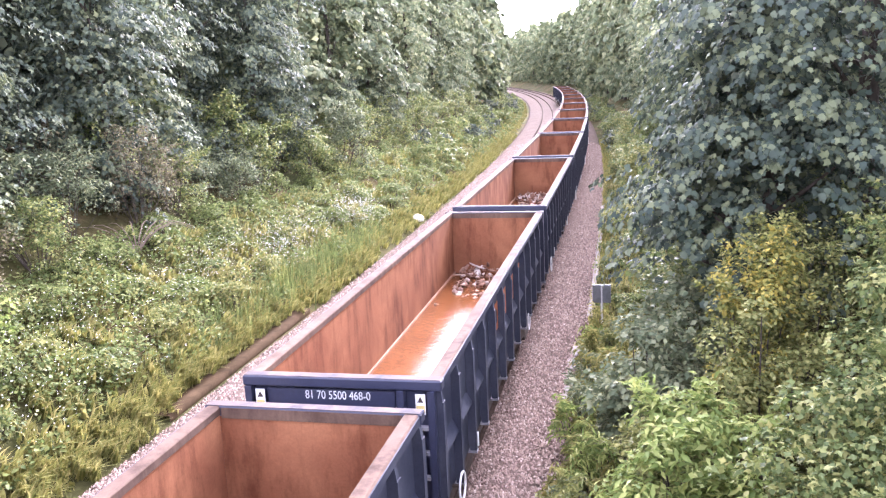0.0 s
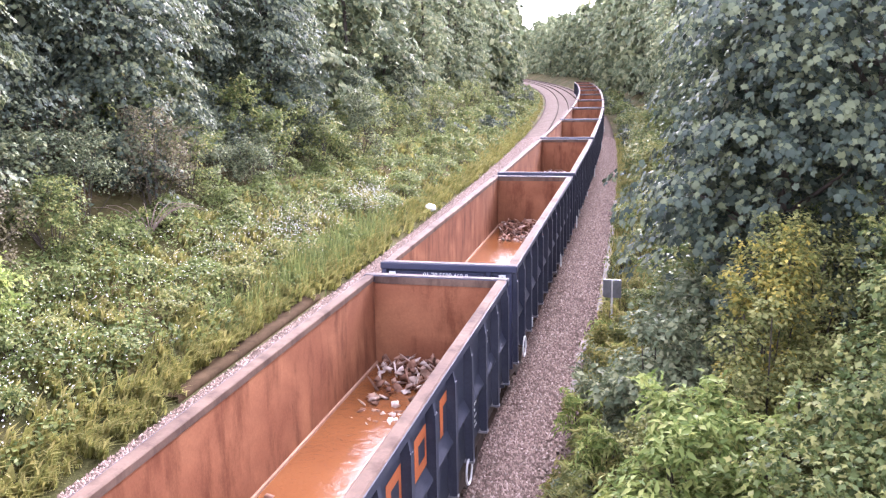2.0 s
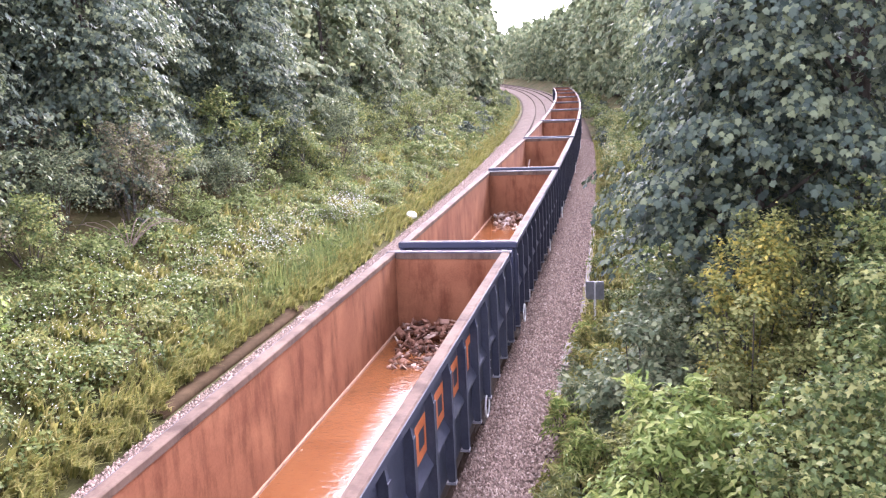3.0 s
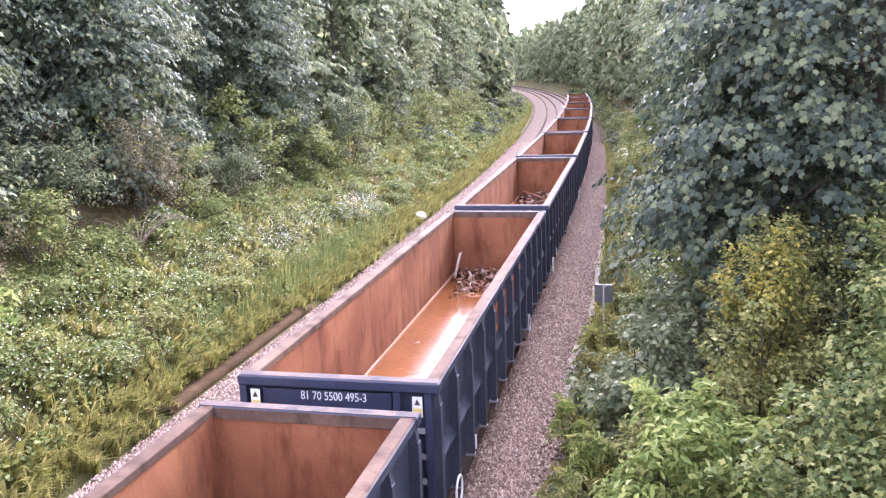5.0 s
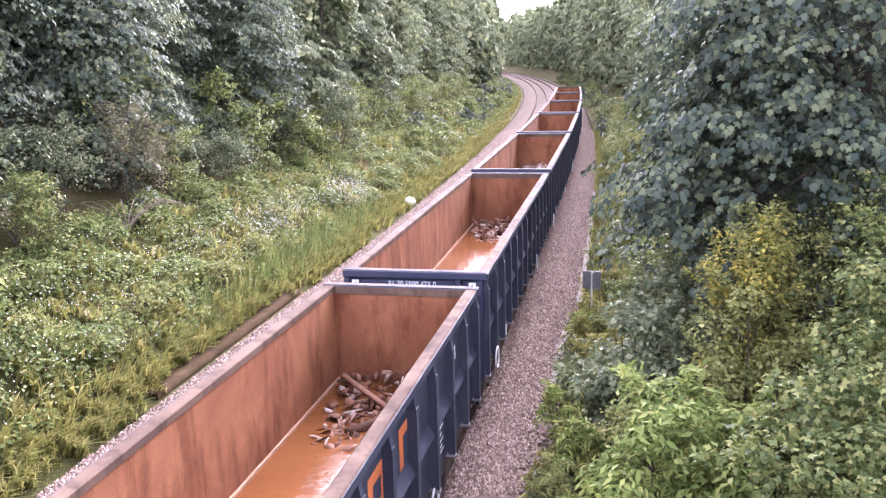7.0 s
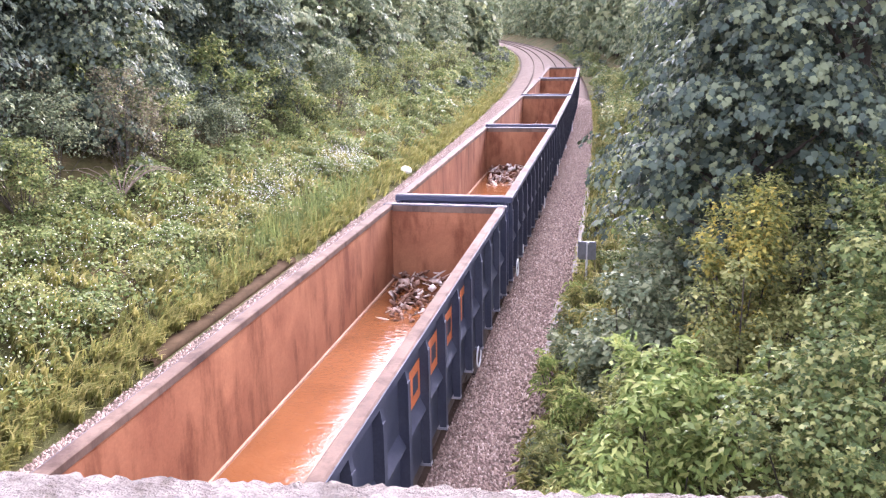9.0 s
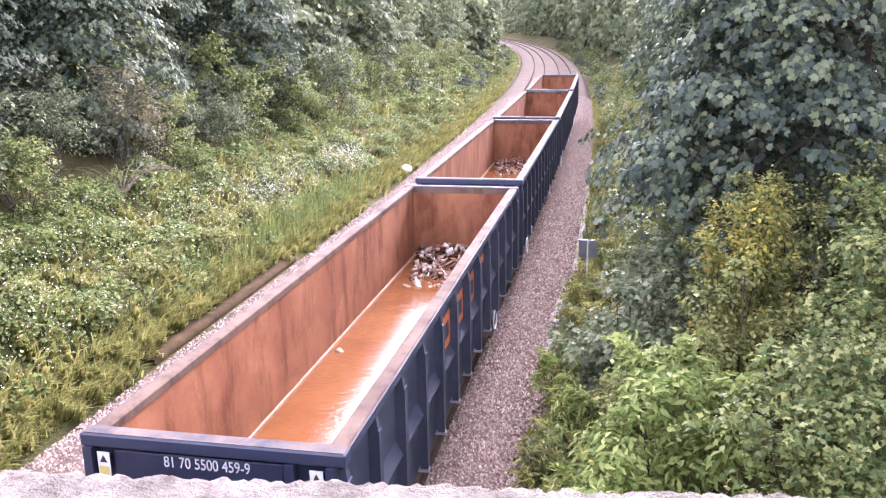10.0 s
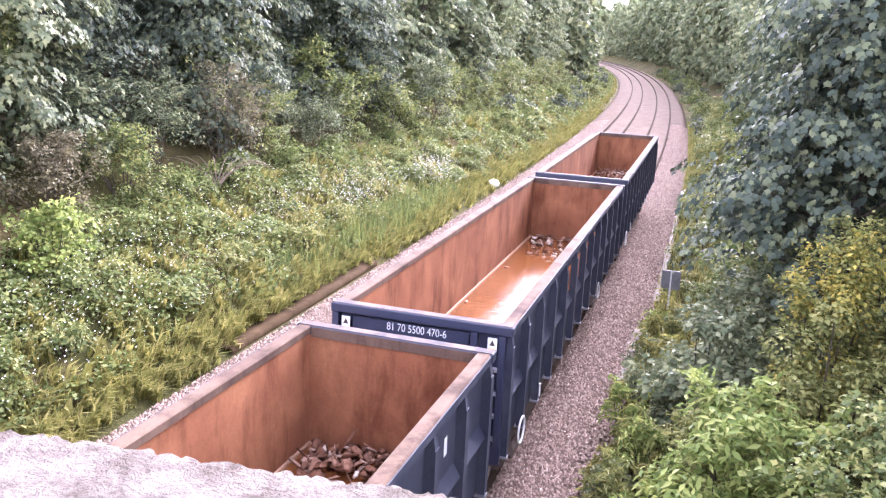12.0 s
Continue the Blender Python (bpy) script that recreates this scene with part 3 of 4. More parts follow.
def wagon_model():
    w = thing("box_wagon", "navy open box wagon with a rusted inside", "railway wagon", "wagons of the train")
    # steel plates: outside painted, inside rusted
    for side in (-1, 1):
        a, b = sorted((side * 1.185, side * 1.215))
        part("side_plate", boxes((a, b, 0.04, LONG - 0.04, 1.16, TOP - 0.09)), NAVY, w)
        a, b = sorted((side * 1.150, side * 1.182))
        lining = part("side_lining", boxes((a, b, 0.1, LONG - 0.1, FLOOR, TOP - 0.06)), RUST, w, "rusted inner side plate")
        part("kerb", boxes(*(sorted((side * 1.105, side * 1.149)) + [0.12, LONG - 0.12, FLOOR, FLOOR + 0.24],), bevel=0.015), PLATE, lining, "pale worn ledge along the floor")
        a, b = sorted((side * 1.135, side * HALF))
        rail_bm = prism([(a, TOP - 0.10), (b, TOP - 0.10), (b, TOP - 0.015), (b - 0.02, TOP), (a + 0.02, TOP), (a, TOP - 0.015)], "y", 0.0, LONG)
        part("top_rail", rail_bm, RUST_TRIM, w, "scraped pale rusty top rail")
        a, b = sorted((side * HALF, side * (HALF + 0.014)))
        part("rail_face", boxes((a, b, 0.0, LONG, TOP - 0.12, TOP - 0.02)), NAVY, w)
        # posts and the ledges between them
        for n in range(13):
            y = min(max(n * BAY, 0.05), LONG - 0.05)
            o = side * (HALF + 0.02)
            i = side * 1.214
            post = part("post", prism([(i, 1.30), (i, TOP - 0.105), (o - side * 0.03, TOP - 0.105), (o, TOP - 0.3), (o, 1.16), (i + side * 0.03, 1.13)], "y", y - 0.045, y + 0.045), NAVY, w)
            part("flange", boxes((*sorted((o, o + side * 0.012)), y - 0.06, y + 0.06, 1.16, TOP - 0.3)), NAVY, post)
            part("foot", boxes((*sorted((side * 1.2, o + side * 0.02)), y - 0.055, y + 0.055, 1.115, 1.152)), GREY_EDGE, post, "scuffed grey post foot")
            if n < 12:
                mid = [(i, 1.93), (i, 2.12), (i + side * 0.085, 1.96), (i + side * 0.085, 1.93)]
                part("stiffener", prism(mid, "y", y + 0.062, min(y + BAY, LONG) - 0.062), NAVY, w)
        part("solebar", boxes((*sorted((side * 1.0, side * 1.18)), 0.1, LONG - 0.1, 0.92, 1.16)), UNDERGEAR, w)
        # painted marks on the side, in plain bars
        p0, p1 = sorted((side * 1.216, side * 1.219))
        for k, y in enumerate((5.13, 6.22, 7.31, 8.38)):
            if k < 3:
                rows = [(p0, p1, y - 0.32, y - 0.16, 2.14, 2.66), (p0, p1, y - 0.16, y + 0.14, 2.52, 2.66), (p0, p1, y + 0.14, y + 0.30, 2.14, 2.66), (p0, p1, y - 0.16, y + 0.14, 2.14, 2.27)]
            else:
                rows = [(p0, p1, y - 0.16, y, 2.14, 2.66), (p0, p1, y, y + 0.24, 2.52, 2.66)]
            part("logo_block", boxes(*rows), ORANGE, w, "plain orange painted mark")
        rows = [(p0, p1, 10.02, 10.55 - 0.1 * (k % 2), z, z + 0.035) for k, z in enumerate((1.36, 1.44, 1.52, 1.62, 1.72, 1.80))]
        part("data_panel", boxes(*rows), WHITE_PAINT, w, "small white painted data lines")
        part("data_panel", boxes(*[(p0, p1, 11.0, 11.35, z, z + 0.03) for z in (1.36, 1.45, 1.54, 1.64)]), WHITE_PAINT, w, "small white painted data lines")
        part("label_plate", boxes((p0, p1, 11.42, 11.52, 2.36, 2.58)), WHITE_PAINT, w, "small pale label plate")
        part("handwheel", ring((side * 1.27, 9.72, 0.98), 0.20, 0.016), WHITE_PAINT, w, "white brake handwheel")
        part("handwheel", ring((side * 1.36, 0.86, 1.20), 0.20, 0.016), WHITE_PAINT, w, "white brake handwheel")
        part("handwheel_shaft", rod((side * 1.16, 0.86, 1.20), (side * 1.37, 0.86, 1.20), 0.025, sides=8), UNDERGEAR, w)
        part("hand_grip", join(rod((side * 1.35, 2.2, 1.2), (side * 1.35, 2.2, 1.42), 0.016, sides=6)), WHITE_PAINT, w, "short white grab handle")
    # the two ends
    for y0, out in ((0.0, -1), (LONG, 1)):
        e = lambda d0, d1: tuple(sorted((y0 + out * d0, y0 + out * d1)))
        part("end_plate", boxes((-1.18, 1.18, *e(-0.06, -0.03), 1.16, TOP - 0.06)), NAVY_END, w)
        part("end_lining", boxes((-1.149, 1.149, *e(-0.10, -0.064), FLOOR, TOP - 0.07)), RUST, w, "rusted inner end plate")
        part("bruised_band", boxes((-1.12, 1.12, *e(-0.117, -0.111), TOP - 0.145, TOP - 0.014)), RUST_TRIM, w, "scraped rusty band inside the end's rim")
        part("end_rim", boxes((-1.34, 1.34, *e(-0.11, 0.075), TOP - 0.13, TOP + 0.004), bevel=0.015), NAVY_END, w)
        part("rim_cap", boxes((-1.32, 1.32, *e(-0.10, 0.05), TOP + 0.005, TOP + 0.011)), RIM_GREY, w, "scuffed top of the end rim")
        part("number_panel", boxes((-1.02, 0.72, *e(-0.028, 0.03), TOP - 0.52, TOP - 0.17), bevel=0.01), NAVY_END, w)
        part("lower_beam", boxes((-1.25, 1.25, *e(-0.028, 0.06), 1.02, 1.32), bevel=0.012), NAVY_END, w)
        for x in (-1.26, 0.80, 1.20):
            part("end_post", boxes((x - 0.045, x + 0.045, *e(-0.028, 0.10), 1.322, TOP - 0.132)), NAVY_END, w)
        for x in (-0.45, 0.25):
            part("end_post", boxes((x - 0.04, x + 0.04, *e(-0.028, 0.07), 1.322, TOP - 0.522)), NAVY_END, w)
        for k in range(4):
            z = 1.40 + 0.34 * k
            part("ladder_rung", boxes((0.846, 1.154, *e(0.02, 0.10), z, z + 0.045)), GREY_EDGE, w, "grey ladder rung")
        part("yellow_plate", boxes((0.87, 1.0, *e(0.101, 0.105), 1.99, 2.05)), YELLOW, w, "small yellow plate")
        for x in (-1.10, 1.06):
            warn = part("warning_label", boxes((x - 0.065, x + 0.065, *e(0.076, 0.080), TOP - 0.44, TOP - 0.17)), WHITE_PAINT, w, "white and yellow warning label")
            part("label_half", boxes((x - 0.055, x + 0.055, *e(0.081, 0.083), TOP - 0.42, TOP - 0.32)), YELLOW, warn, "yellow lower half")
            part("label_sign", prism([(x - 0.04, TOP - 0.28), (x + 0.04, TOP - 0.28), (x, TOP - 0.20)], "y", *e(0.081, 0.083)), UNDERGEAR, warn, "dark triangular sign")
            part("label_stay", boxes((x - 0.03, x + 0.03, *e(-0.028, 0.074), TOP - 0.36, TOP - 0.24)), NAVY_END, warn)
        for x in (-0.875, 0.875):
            part("buffer", join(rod((x, y0 + out * 0.055, 1.0), (x, y0 + out * 0.30, 1.0), 0.11, sides=12), rod((x, y0 + out * 0.30, 1.0), (x, y0 + out * 0.46, 1.0), 0.075, sides=12),
                                rod((x, y0 + out * 0.46, 1.0), (x, y0 + out * 0.50, 1.0), 0.22, sides=16)), UNDERGEAR, w, "dark steel buffer")
        part("coupling", boxes((-0.06, 0.06, *e(0.055, 0.50), 0.92, 1.04)), UNDERGEAR, w)
    part("wagon_floor", boxes((-1.15, 1.15, 0.1, LONG - 0.1, FLOOR - 0.06, FLOOR)), RUST, w)
    part("rainwater", boxes((-1.104, 1.104, 0.105, LONG - 0.105, FLOOR + 0.005, FLOOR + 0.19)), MUD_WATER, w, "muddy orange rainwater on the wagon floor")
    part("centre_sill", boxes((-0.25, 0.25, 0.1, LONG - 0.1, 0.72, FLOOR - 0.062)), UNDERGEAR, w)
    bogie(w, 2.1)
    bogie(w, LONG - 2.1)
    return w


# the running numbers that can be read on the end panels, wagon by wagon
NUMBERS = {1: "81 70 5500 468-0", 2: "81 70 5500 489-6", 3: "81 70 5500 469-8", 5: "81 70 5500 495-3", 6: "81 70 5500 461-5", 7: "81 70 5500 473-0",
           9: "81 70 5500 459-9", 10: "81 70 5500 460-7", 11: "81 70 5500 470-6"}


def lettering(text, parent):
    """White stencilled figures on the end panel."""
    curve = bpy.data.curves.new("running_number", "FONT")
    curve.body, curve.size, curve.align_x, curve.align_y, curve.extrude, curve.offset = text, 0.155, "CENTER", "CENTER", 0.002, 0.0
    tmp = new("tmp", curve)
    bpy.context.view_layer.update()
    me = bpy.data.meshes.new_from_object(tmp.evaluated_get(bpy.context.evaluated_depsgraph_get()))
    bpy.data.objects.remove(tmp)
    bpy.data.curves.remove(curve)
    me.name = "running_number"
    me.materials.clear()
    me.materials.append(WHITE_PAINT)
    ob = new("running_number", me)
    ob.parent = parent
    ob.matrix_local = pose(-0.05, -0.034, TOP - 0.245, 90, 0, 0) @ Matrix.Diagonal((0.80, 1.05, 1, 1))
    tagged(ob, "white running number")


# scrap in the wagons: pieces, height of the heap, pale or rusty; the rest take the last line
LOADS = {1: (190, 0.34, PALE_SCRAP), 2: (210, 0.36, PALE_SCRAP), 3: (330, 0.32, RUSTY_SCRAP), 4: (170, 0.28, PALE_SCRAP), 5: (260, 0.26, RUSTY_SCRAP), 6: (250, 0.34, RUSTY_SCRAP),
         7: (340, 0.32, RUSTY_SCRAP), 8: (230, 0.38, PALE_SCRAP), 9: (270, 0.46, PALE_SCRAP), 10: (360, 0.28, RUSTY_SCRAP), 11: (90, 0.20, PALE_SCRAP), "rest": (260, 0.28, RUSTY_SCRAP)}


# single larger pieces, wagon by wagon: place, size and turn
BARS = {5: [((-0.95, LONG - 0.75, FLOOR + 0.52), (0.05, 0.8, 0.04), (0.75, 0.0, -0.10)), ((0.55, LONG - 0.75, FLOOR + 0.42), (0.16, 0.62, 0.09), (0.1, 0.1, 0.6)), ((0.75, LONG - 0.45, FLOOR + 0.5), (0.12, 0.5, 0.08), (0.2, 0.0, 1.1))],
        6: [((0.1, LONG - 1.9, FLOOR + 0.27), (0.12, 1.1, 0.09), (0.08, 0.0, -0.75)), ((-0.35, LONG - 1.2, FLOOR + 0.45), (0.07, 1.2, 0.06), (0.15, 0.0, 0.9))],
        10: [((0.45, LONG - 5.2, FLOOR + 0.27), (0.55, 0.42, 0.16), (0.12, 0.1, 0.4)), ((0.62, LONG - 6.0, FLOOR + 0.22), (0.3, 0.35, 0.10), (0.0, 0.2, 1.2)), ((0.35, LONG - 5.7, FLOOR + 0.21), (0.16, 0.4, 0.06), (0.1, 0.0, 2.0))]}


def scrap_heap(seed, count, peak, material, extra=()):
    """Broken lumps, plates and bars of scrap heaped at a wagon's end."""
    rng = np.random.default_rng(seed)
    cube = np.array([(-1, -1, -1), (1, -1, -1), (1, 1, -1), (-1, 1, -1), (-1, -1, 1), (1, -1, 1), (1, 1, 1), (-1, 1, 1)], float) * 0.5
    quad = np.array([(0, 3, 2, 1), (4, 5, 6, 7), (0, 1, 5, 4), (1, 2, 6, 5), (2, 3, 7, 6), (3, 0, 4, 7)])
    verts = []
    for k in range(count):
        kind = rng.random()
        if kind < 0.45:
            dims = np.array((0.04 + 0.10 * rng.random(), 0.05 + 0.12 * rng.random(), 0.02 + 0.05 * rng.random()))
        elif kind < 0.75:
            dims = np.array((0.02 + 0.025 * rng.random(), 0.12 + 0.35 * rng.random() ** 2, 0.015 + 0.02 * rng.random()))
        else:
            dims = np.array((0.08 + 0.14 * rng.random(), 0.07 + 0.14 * rng.random(), 0.012))
        back = rng.random() ** 1.3 * 2.5
        x = (rng.random() * 2 - 1) * 0.98 * (1 - 0.12 * back)
        pile = max(0.0, peak * (1 - back / 2.1)) * (1 - 0.45 * abs(x + 0.15))
        at = np.array((x, LONG - 0.28 - back, FLOOR + 0.17 + pile * (0.35 + 0.65 * rng.random())))
        turn = np.array(Euler((rng.normal() * 0.55, rng.normal() * 0.55, rng.random() * 6.28)).to_matrix())
        corners = cube * dims * (1 + 0.28 * rng.normal(size=(8, 3)))
        verts.append(np.clip(corners @ turn.T + at, (-1.05, 0.3, FLOOR + 0.1), (1.05, LONG - 0.12, TOP - 0.2)))
    for k in range(5):
        at = np.array((rng.choice((-0.9, 0.75)) + 0.2 * rng.normal(), 1.0 + 9.5 * rng.random(), FLOOR + 0.19))
        turn = np.array(Euler((0.2 * rng.normal(), 0.2 * rng.normal(), rng.random() * 6.28)).to_matrix())
        verts.append(np.clip(cube * (0.04 + 0.09 * rng.random(), 0.05 + 0.12 * rng.random(), 0.03) @ turn.T + at, (-1.05, 0.3, FLOOR + 0.1), (1.05, LONG - 0.12, TOP)))
    for at, dims, turn in extra:
        verts.append(cube * dims * (1 + 0.12 * rng.normal(size=(8, 3))) @ np.array(Euler(turn).to_matrix()).T + at)
    n = len(verts)
    faces = (np.arange(n)[:, None, None] * 8 + quad).reshape(-1, 4)
    ob = raw("scrap_heap", np.concatenate(verts), faces, material)
    return tagged(ob, "heap of broken pale and rusty scrap on the wagon floor" if material is PALE_SCRAP else "low heap of rust-brown scrap on the wagon floor", "scrap heap", "scrap in the wagons", "stuff")


def loose_plate(parent):
    """A pale triangular plate that leans on the inner side wall."""
    part("loose_plate", prism([(0.55, FLOOR + 0.19), (1.35, FLOOR + 0.19), (1.30, FLOOR + 0.72), (1.05, FLOOR + 0.55)], "x", -1.145, -1.125), PLATE, parent, "pale rusty plate leaning on the side")


WAGONS, HEAPS = [], []
model = wagon_model()
for index in range(-1, 13):
    car = model if index == -1 else copy_thing(model, Matrix.Identity(4))
    WAGONS.append((index, car))
for index, car in WAGONS:
    if index in NUMBERS:
        lettering(NUMBERS[index], car)
    if index in (2, 7, 9):
        loose_plate(car)
    if index > 0 and index not in NUMBERS:
        bars = [(-0.72 + 0.085 * k, -0.66 + 0.085 * k, -0.036, -0.032, TOP - 0.35, TOP - 0.22) for k in range(15) if k not in (2, 5, 10)]
        part("running_number", boxes(*bars), WHITE_PAINT, car, "white running number, too blurred to read")
    HEAPS.append((index, scrap_heap(40 + index, *LOADS.get(index, LOADS["rest"]), BARS.get(index, ()))))


# ---- the wood on the left bank ----
def wood():
    green = "leafy green sycamore on the cutting's bank"
    # front row, dense and leafy to the ground
    s = 1.0
    k = 0
    while s < 112:
        near = 10 < s < 48
        # from 44 m on, paler leaf colours put the haze of distance into the trees
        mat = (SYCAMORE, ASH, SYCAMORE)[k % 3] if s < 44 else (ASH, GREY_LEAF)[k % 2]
        label = {GREY_LEAF: "green tree on the cutting's bank, paled for haze", SYCAMORE: green, ASH: "light green ash tree on the cutting's bank"}[mat]
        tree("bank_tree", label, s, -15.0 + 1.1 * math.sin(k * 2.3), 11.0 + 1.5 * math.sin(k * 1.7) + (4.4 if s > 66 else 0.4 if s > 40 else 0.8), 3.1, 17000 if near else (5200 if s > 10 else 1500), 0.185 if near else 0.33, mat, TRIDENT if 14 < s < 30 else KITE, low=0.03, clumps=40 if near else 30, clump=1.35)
        s += 4.3 + 0.8 * math.sin(k * 3.1)
        k += 1
    # behind
    s, k = 4.0, 0
    while s < 150:
        tree("bank_tree", green, s, -20.5 + 1.2 * math.sin(k * 1.9), (11.0 if s < 36 else 10.2) + 1.2 * math.sin(k * 2.7), 3.7, 3600 if s < 45 else 1800, 0.55 if s < 45 else 0.8, SYCAMORE, clumps=34, clump=1.6)
        s += 6.5
        k += 1
    for k in range(9):
        tree("bank_tree", green, 14.0 + 7.0 * k, -26.5, 10.5 + 1.2 * math.sin(k * 2.1), 4.4, 1800, 0.85, SYCAMORE, clumps=26, clump=1.8)
    s, k = 114.0, 0
    while s < 330:
        # haze is painted in: far crowns take the pale leaf colours
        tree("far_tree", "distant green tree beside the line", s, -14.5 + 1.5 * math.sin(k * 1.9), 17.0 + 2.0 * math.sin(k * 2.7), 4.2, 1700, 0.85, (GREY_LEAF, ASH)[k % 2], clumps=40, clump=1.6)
        s += 7.0
        k += 1


def right_wood():
    green = "leafy green sycamore on the cutting's bank"
    broad = "dark green sycamore with broad lobed leaves"
    tree("sycamore", broad, 18.5, 8.1, 12.5, 5.6, 25000, 0.132, SYCAMORE_NEAR, LOBED, low=0.15, clumps=92, clump=1.3)
    tree("sycamore", broad, 14.0, 11.6, 12.0, 4.6, 7000, 0.20, SYCAMORE_NEAR, LOBED, low=0.10, clumps=50, clump=1.3)
    tree("sycamore", "young dark green sycamore with broad lobed leaves", 17.2, 6.1, 7.0, 3.2, 11000, 0.132, SYCAMORE_NEAR, LOBED, low=0.28, clumps=34, clump=1.05)
    s, k = 25.0, 0
    while s < 110:
        near = s < 45
        # beyond 45 m the leaves turn paler, as haze held in their colour
        tree("bank_tree", green, s, 8.5 + 0.8 * math.sin(k * 2.1), (10.0 if s < 48 else 12.5) + 1.3 * math.sin(k * 1.3), 3.3, 9000 if near else 3600, 0.22 if near else 0.36, (SYCAMORE, ASH, SYCAMORE)[k % 3] if near else (ASH, GREY_LEAF)[k % 2], clumps=36, clump=1.3)
        s += 5.0
        k += 1
    s, k = 20.0, 0
    while s < 150:
        tree("bank_tree", green, s, 15.0 + 1.2 * math.sin(k * 1.9), 9.5 + 1.2 * math.sin(k * 2.7), 3.8, 1700, 0.8, SYCAMORE, clumps=32, clump=1.6)
        s += 7.5
        k += 1
    s, k = 114.0, 0
    while s < 420:
        # pale leaves again carry the distance haze in their base colour
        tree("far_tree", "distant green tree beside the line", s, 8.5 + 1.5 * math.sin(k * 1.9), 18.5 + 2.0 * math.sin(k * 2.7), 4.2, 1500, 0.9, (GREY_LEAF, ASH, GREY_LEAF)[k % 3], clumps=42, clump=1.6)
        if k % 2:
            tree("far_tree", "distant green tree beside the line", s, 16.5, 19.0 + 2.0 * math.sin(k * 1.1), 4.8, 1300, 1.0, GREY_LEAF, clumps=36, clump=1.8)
        s += 6.5
        k += 1


wood()
right_wood()


# ---- the undergrowth ----
def undergrowth():
    k, s = 0, 10.0
    while s < 105:
        mat, label = ((BROWNED, "browned bush at the wood's edge"), (ASH, "dull green hawthorn bush at the wood's edge"), (BRAMBLE, "green bramble thicket at the wood's edge"))[(k * 2 + (s > 32)) % 3]
        if s > 36:
            mat, label = BRAMBLE, "green bramble thicket at the wood's edge"
        shrub("bush", label, s, -12.6 + 0.5 * math.sin(k * 2.2), 2.6 + 0.8 * math.sin(k * 1.3), 1.5, 4200 if s < 34 else 2400, 0.085 if s < 34 else 0.12, mat, group="bushes at the wood's edge")
        s += 2.6 if s < 45 else 3.6
        k += 1
    for k in range(26):
        shrub("bush", "tall green bush under the trees", 12.0 + 2.1 * k, -14.2 + 0.7 * math.sin(k * 1.9), 3.4 + 0.8 * math.sin(k * 2.9), 1.7, 2600, 0.14, (ASH, SYCAMORE, BROWNED, BRAMBLE)[k % 4] if k < 9 else (SYCAMORE, BRAMBLE)[k % 2], group="bushes at the wood's edge")
    for k in range(84):
        s = 9.0 + 0.75 * k + 0.5 * math.sin(k * 5.1)
        u = -10.1 + 1.8 * math.sin(k * 2.4)
        shrub("weed_clump", "low clump of leafy weeds on the grassy bank", s, u, 0.6 + 0.28 * math.sin(k * 1.1), 0.8, 850, 0.095, ((BRAMBLE, HERB, BRAMBLE, HERB, HAWTHORN)[k % 5] if u < -9.6 else (HERB, BRAMBLE, GRASS, HERB, HAWTHORN)[k % 5]), clumps=12, group="weeds on the bank", category="weeds")
    shrub("bush", "bright green bush on the grassy bank", 15.6, -10.6, 1.5, 0.9, 2600, 0.11, LAUREL)
    shrub("bush", "light green rounded bush at the wood's edge", 46.0, -11.6, 3.6, 1.8, 5200, 0.12, ASH)
    # thicker growth further off, on both banks
    for k in range(44):
        shrub("bush", "low green bush on the grassy bank", 58.0 + 2.6 * k + 0.8 * math.sin(k * 3.3), -9.9 + 1.3 * math.sin(k * 2.4), 0.9 + 0.35 * math.sin(k * 1.1) + 0.006 * k, 1.3, 420, 0.24, (HERB, BRAMBLE, SYCAMORE)[k % 3], clumps=12, group="bushes on the far bank")
    for k in range(44):
        shrub("bush", "low green bush beside the ballast", 66.0 + 3.4 * k + 0.8 * math.sin(k * 3.3), 4.1 + 0.7 * math.sin(k * 2.4), 1.3 + 0.5 * math.sin(k * 1.1), 1.4, 420, 0.26, (BRAMBLE, HERB, SYCAMORE)[k % 3], clumps=12, group="bushes on the far bank")
    # right bank, from the bridge outwards
    leafy = "bright green shrub with long pointed leaves"
    shrub("shrub", leafy, 10.3, 4.5, 2.9, 1.1, 5200, 0.13, LAUREL, LONG_LEAF)
    shrub("shrub", leafy, 9.0, 4.0, 2.1, 0.9, 3200, 0.125, LAUREL, LONG_LEAF)
    shrub("shrub", leafy, 11.0, 3.7, 1.6, 0.7, 2200, 0.12, LAUREL, LONG_LEAF)
    dark = "dark green bramble thicket on the bank"
    for s, u, tall, spread, n in ((8.6, 6.0, 2.6, 1.5, 5600), (7.2, 5.2, 2.0, 1.2, 3600), (10.8, 6.9, 3.0, 1.5, 5000), (12.6, 8.2, 2.8, 1.7, 4000), (10.0, 8.6, 3.0, 1.8, 4000), (15.5, 8.0, 2.6, 1.8, 4000), (18.5, 6.4, 2.6, 1.8, 4000), (21.5, 7.0, 2.6, 1.9, 4000)):
        shrub("bramble", dark, s, u, tall, spread, n * 14 // 10, 0.088, BRAMBLE, TRIDENT)
    shrub("maple_bush", "yellowing field maple bush on the bank", 12.9, 5.35, 3.7, 0.85, 6200, 0.075, MAPLE_YELLOW)
    dull = "dull green field maple bush on the bank"
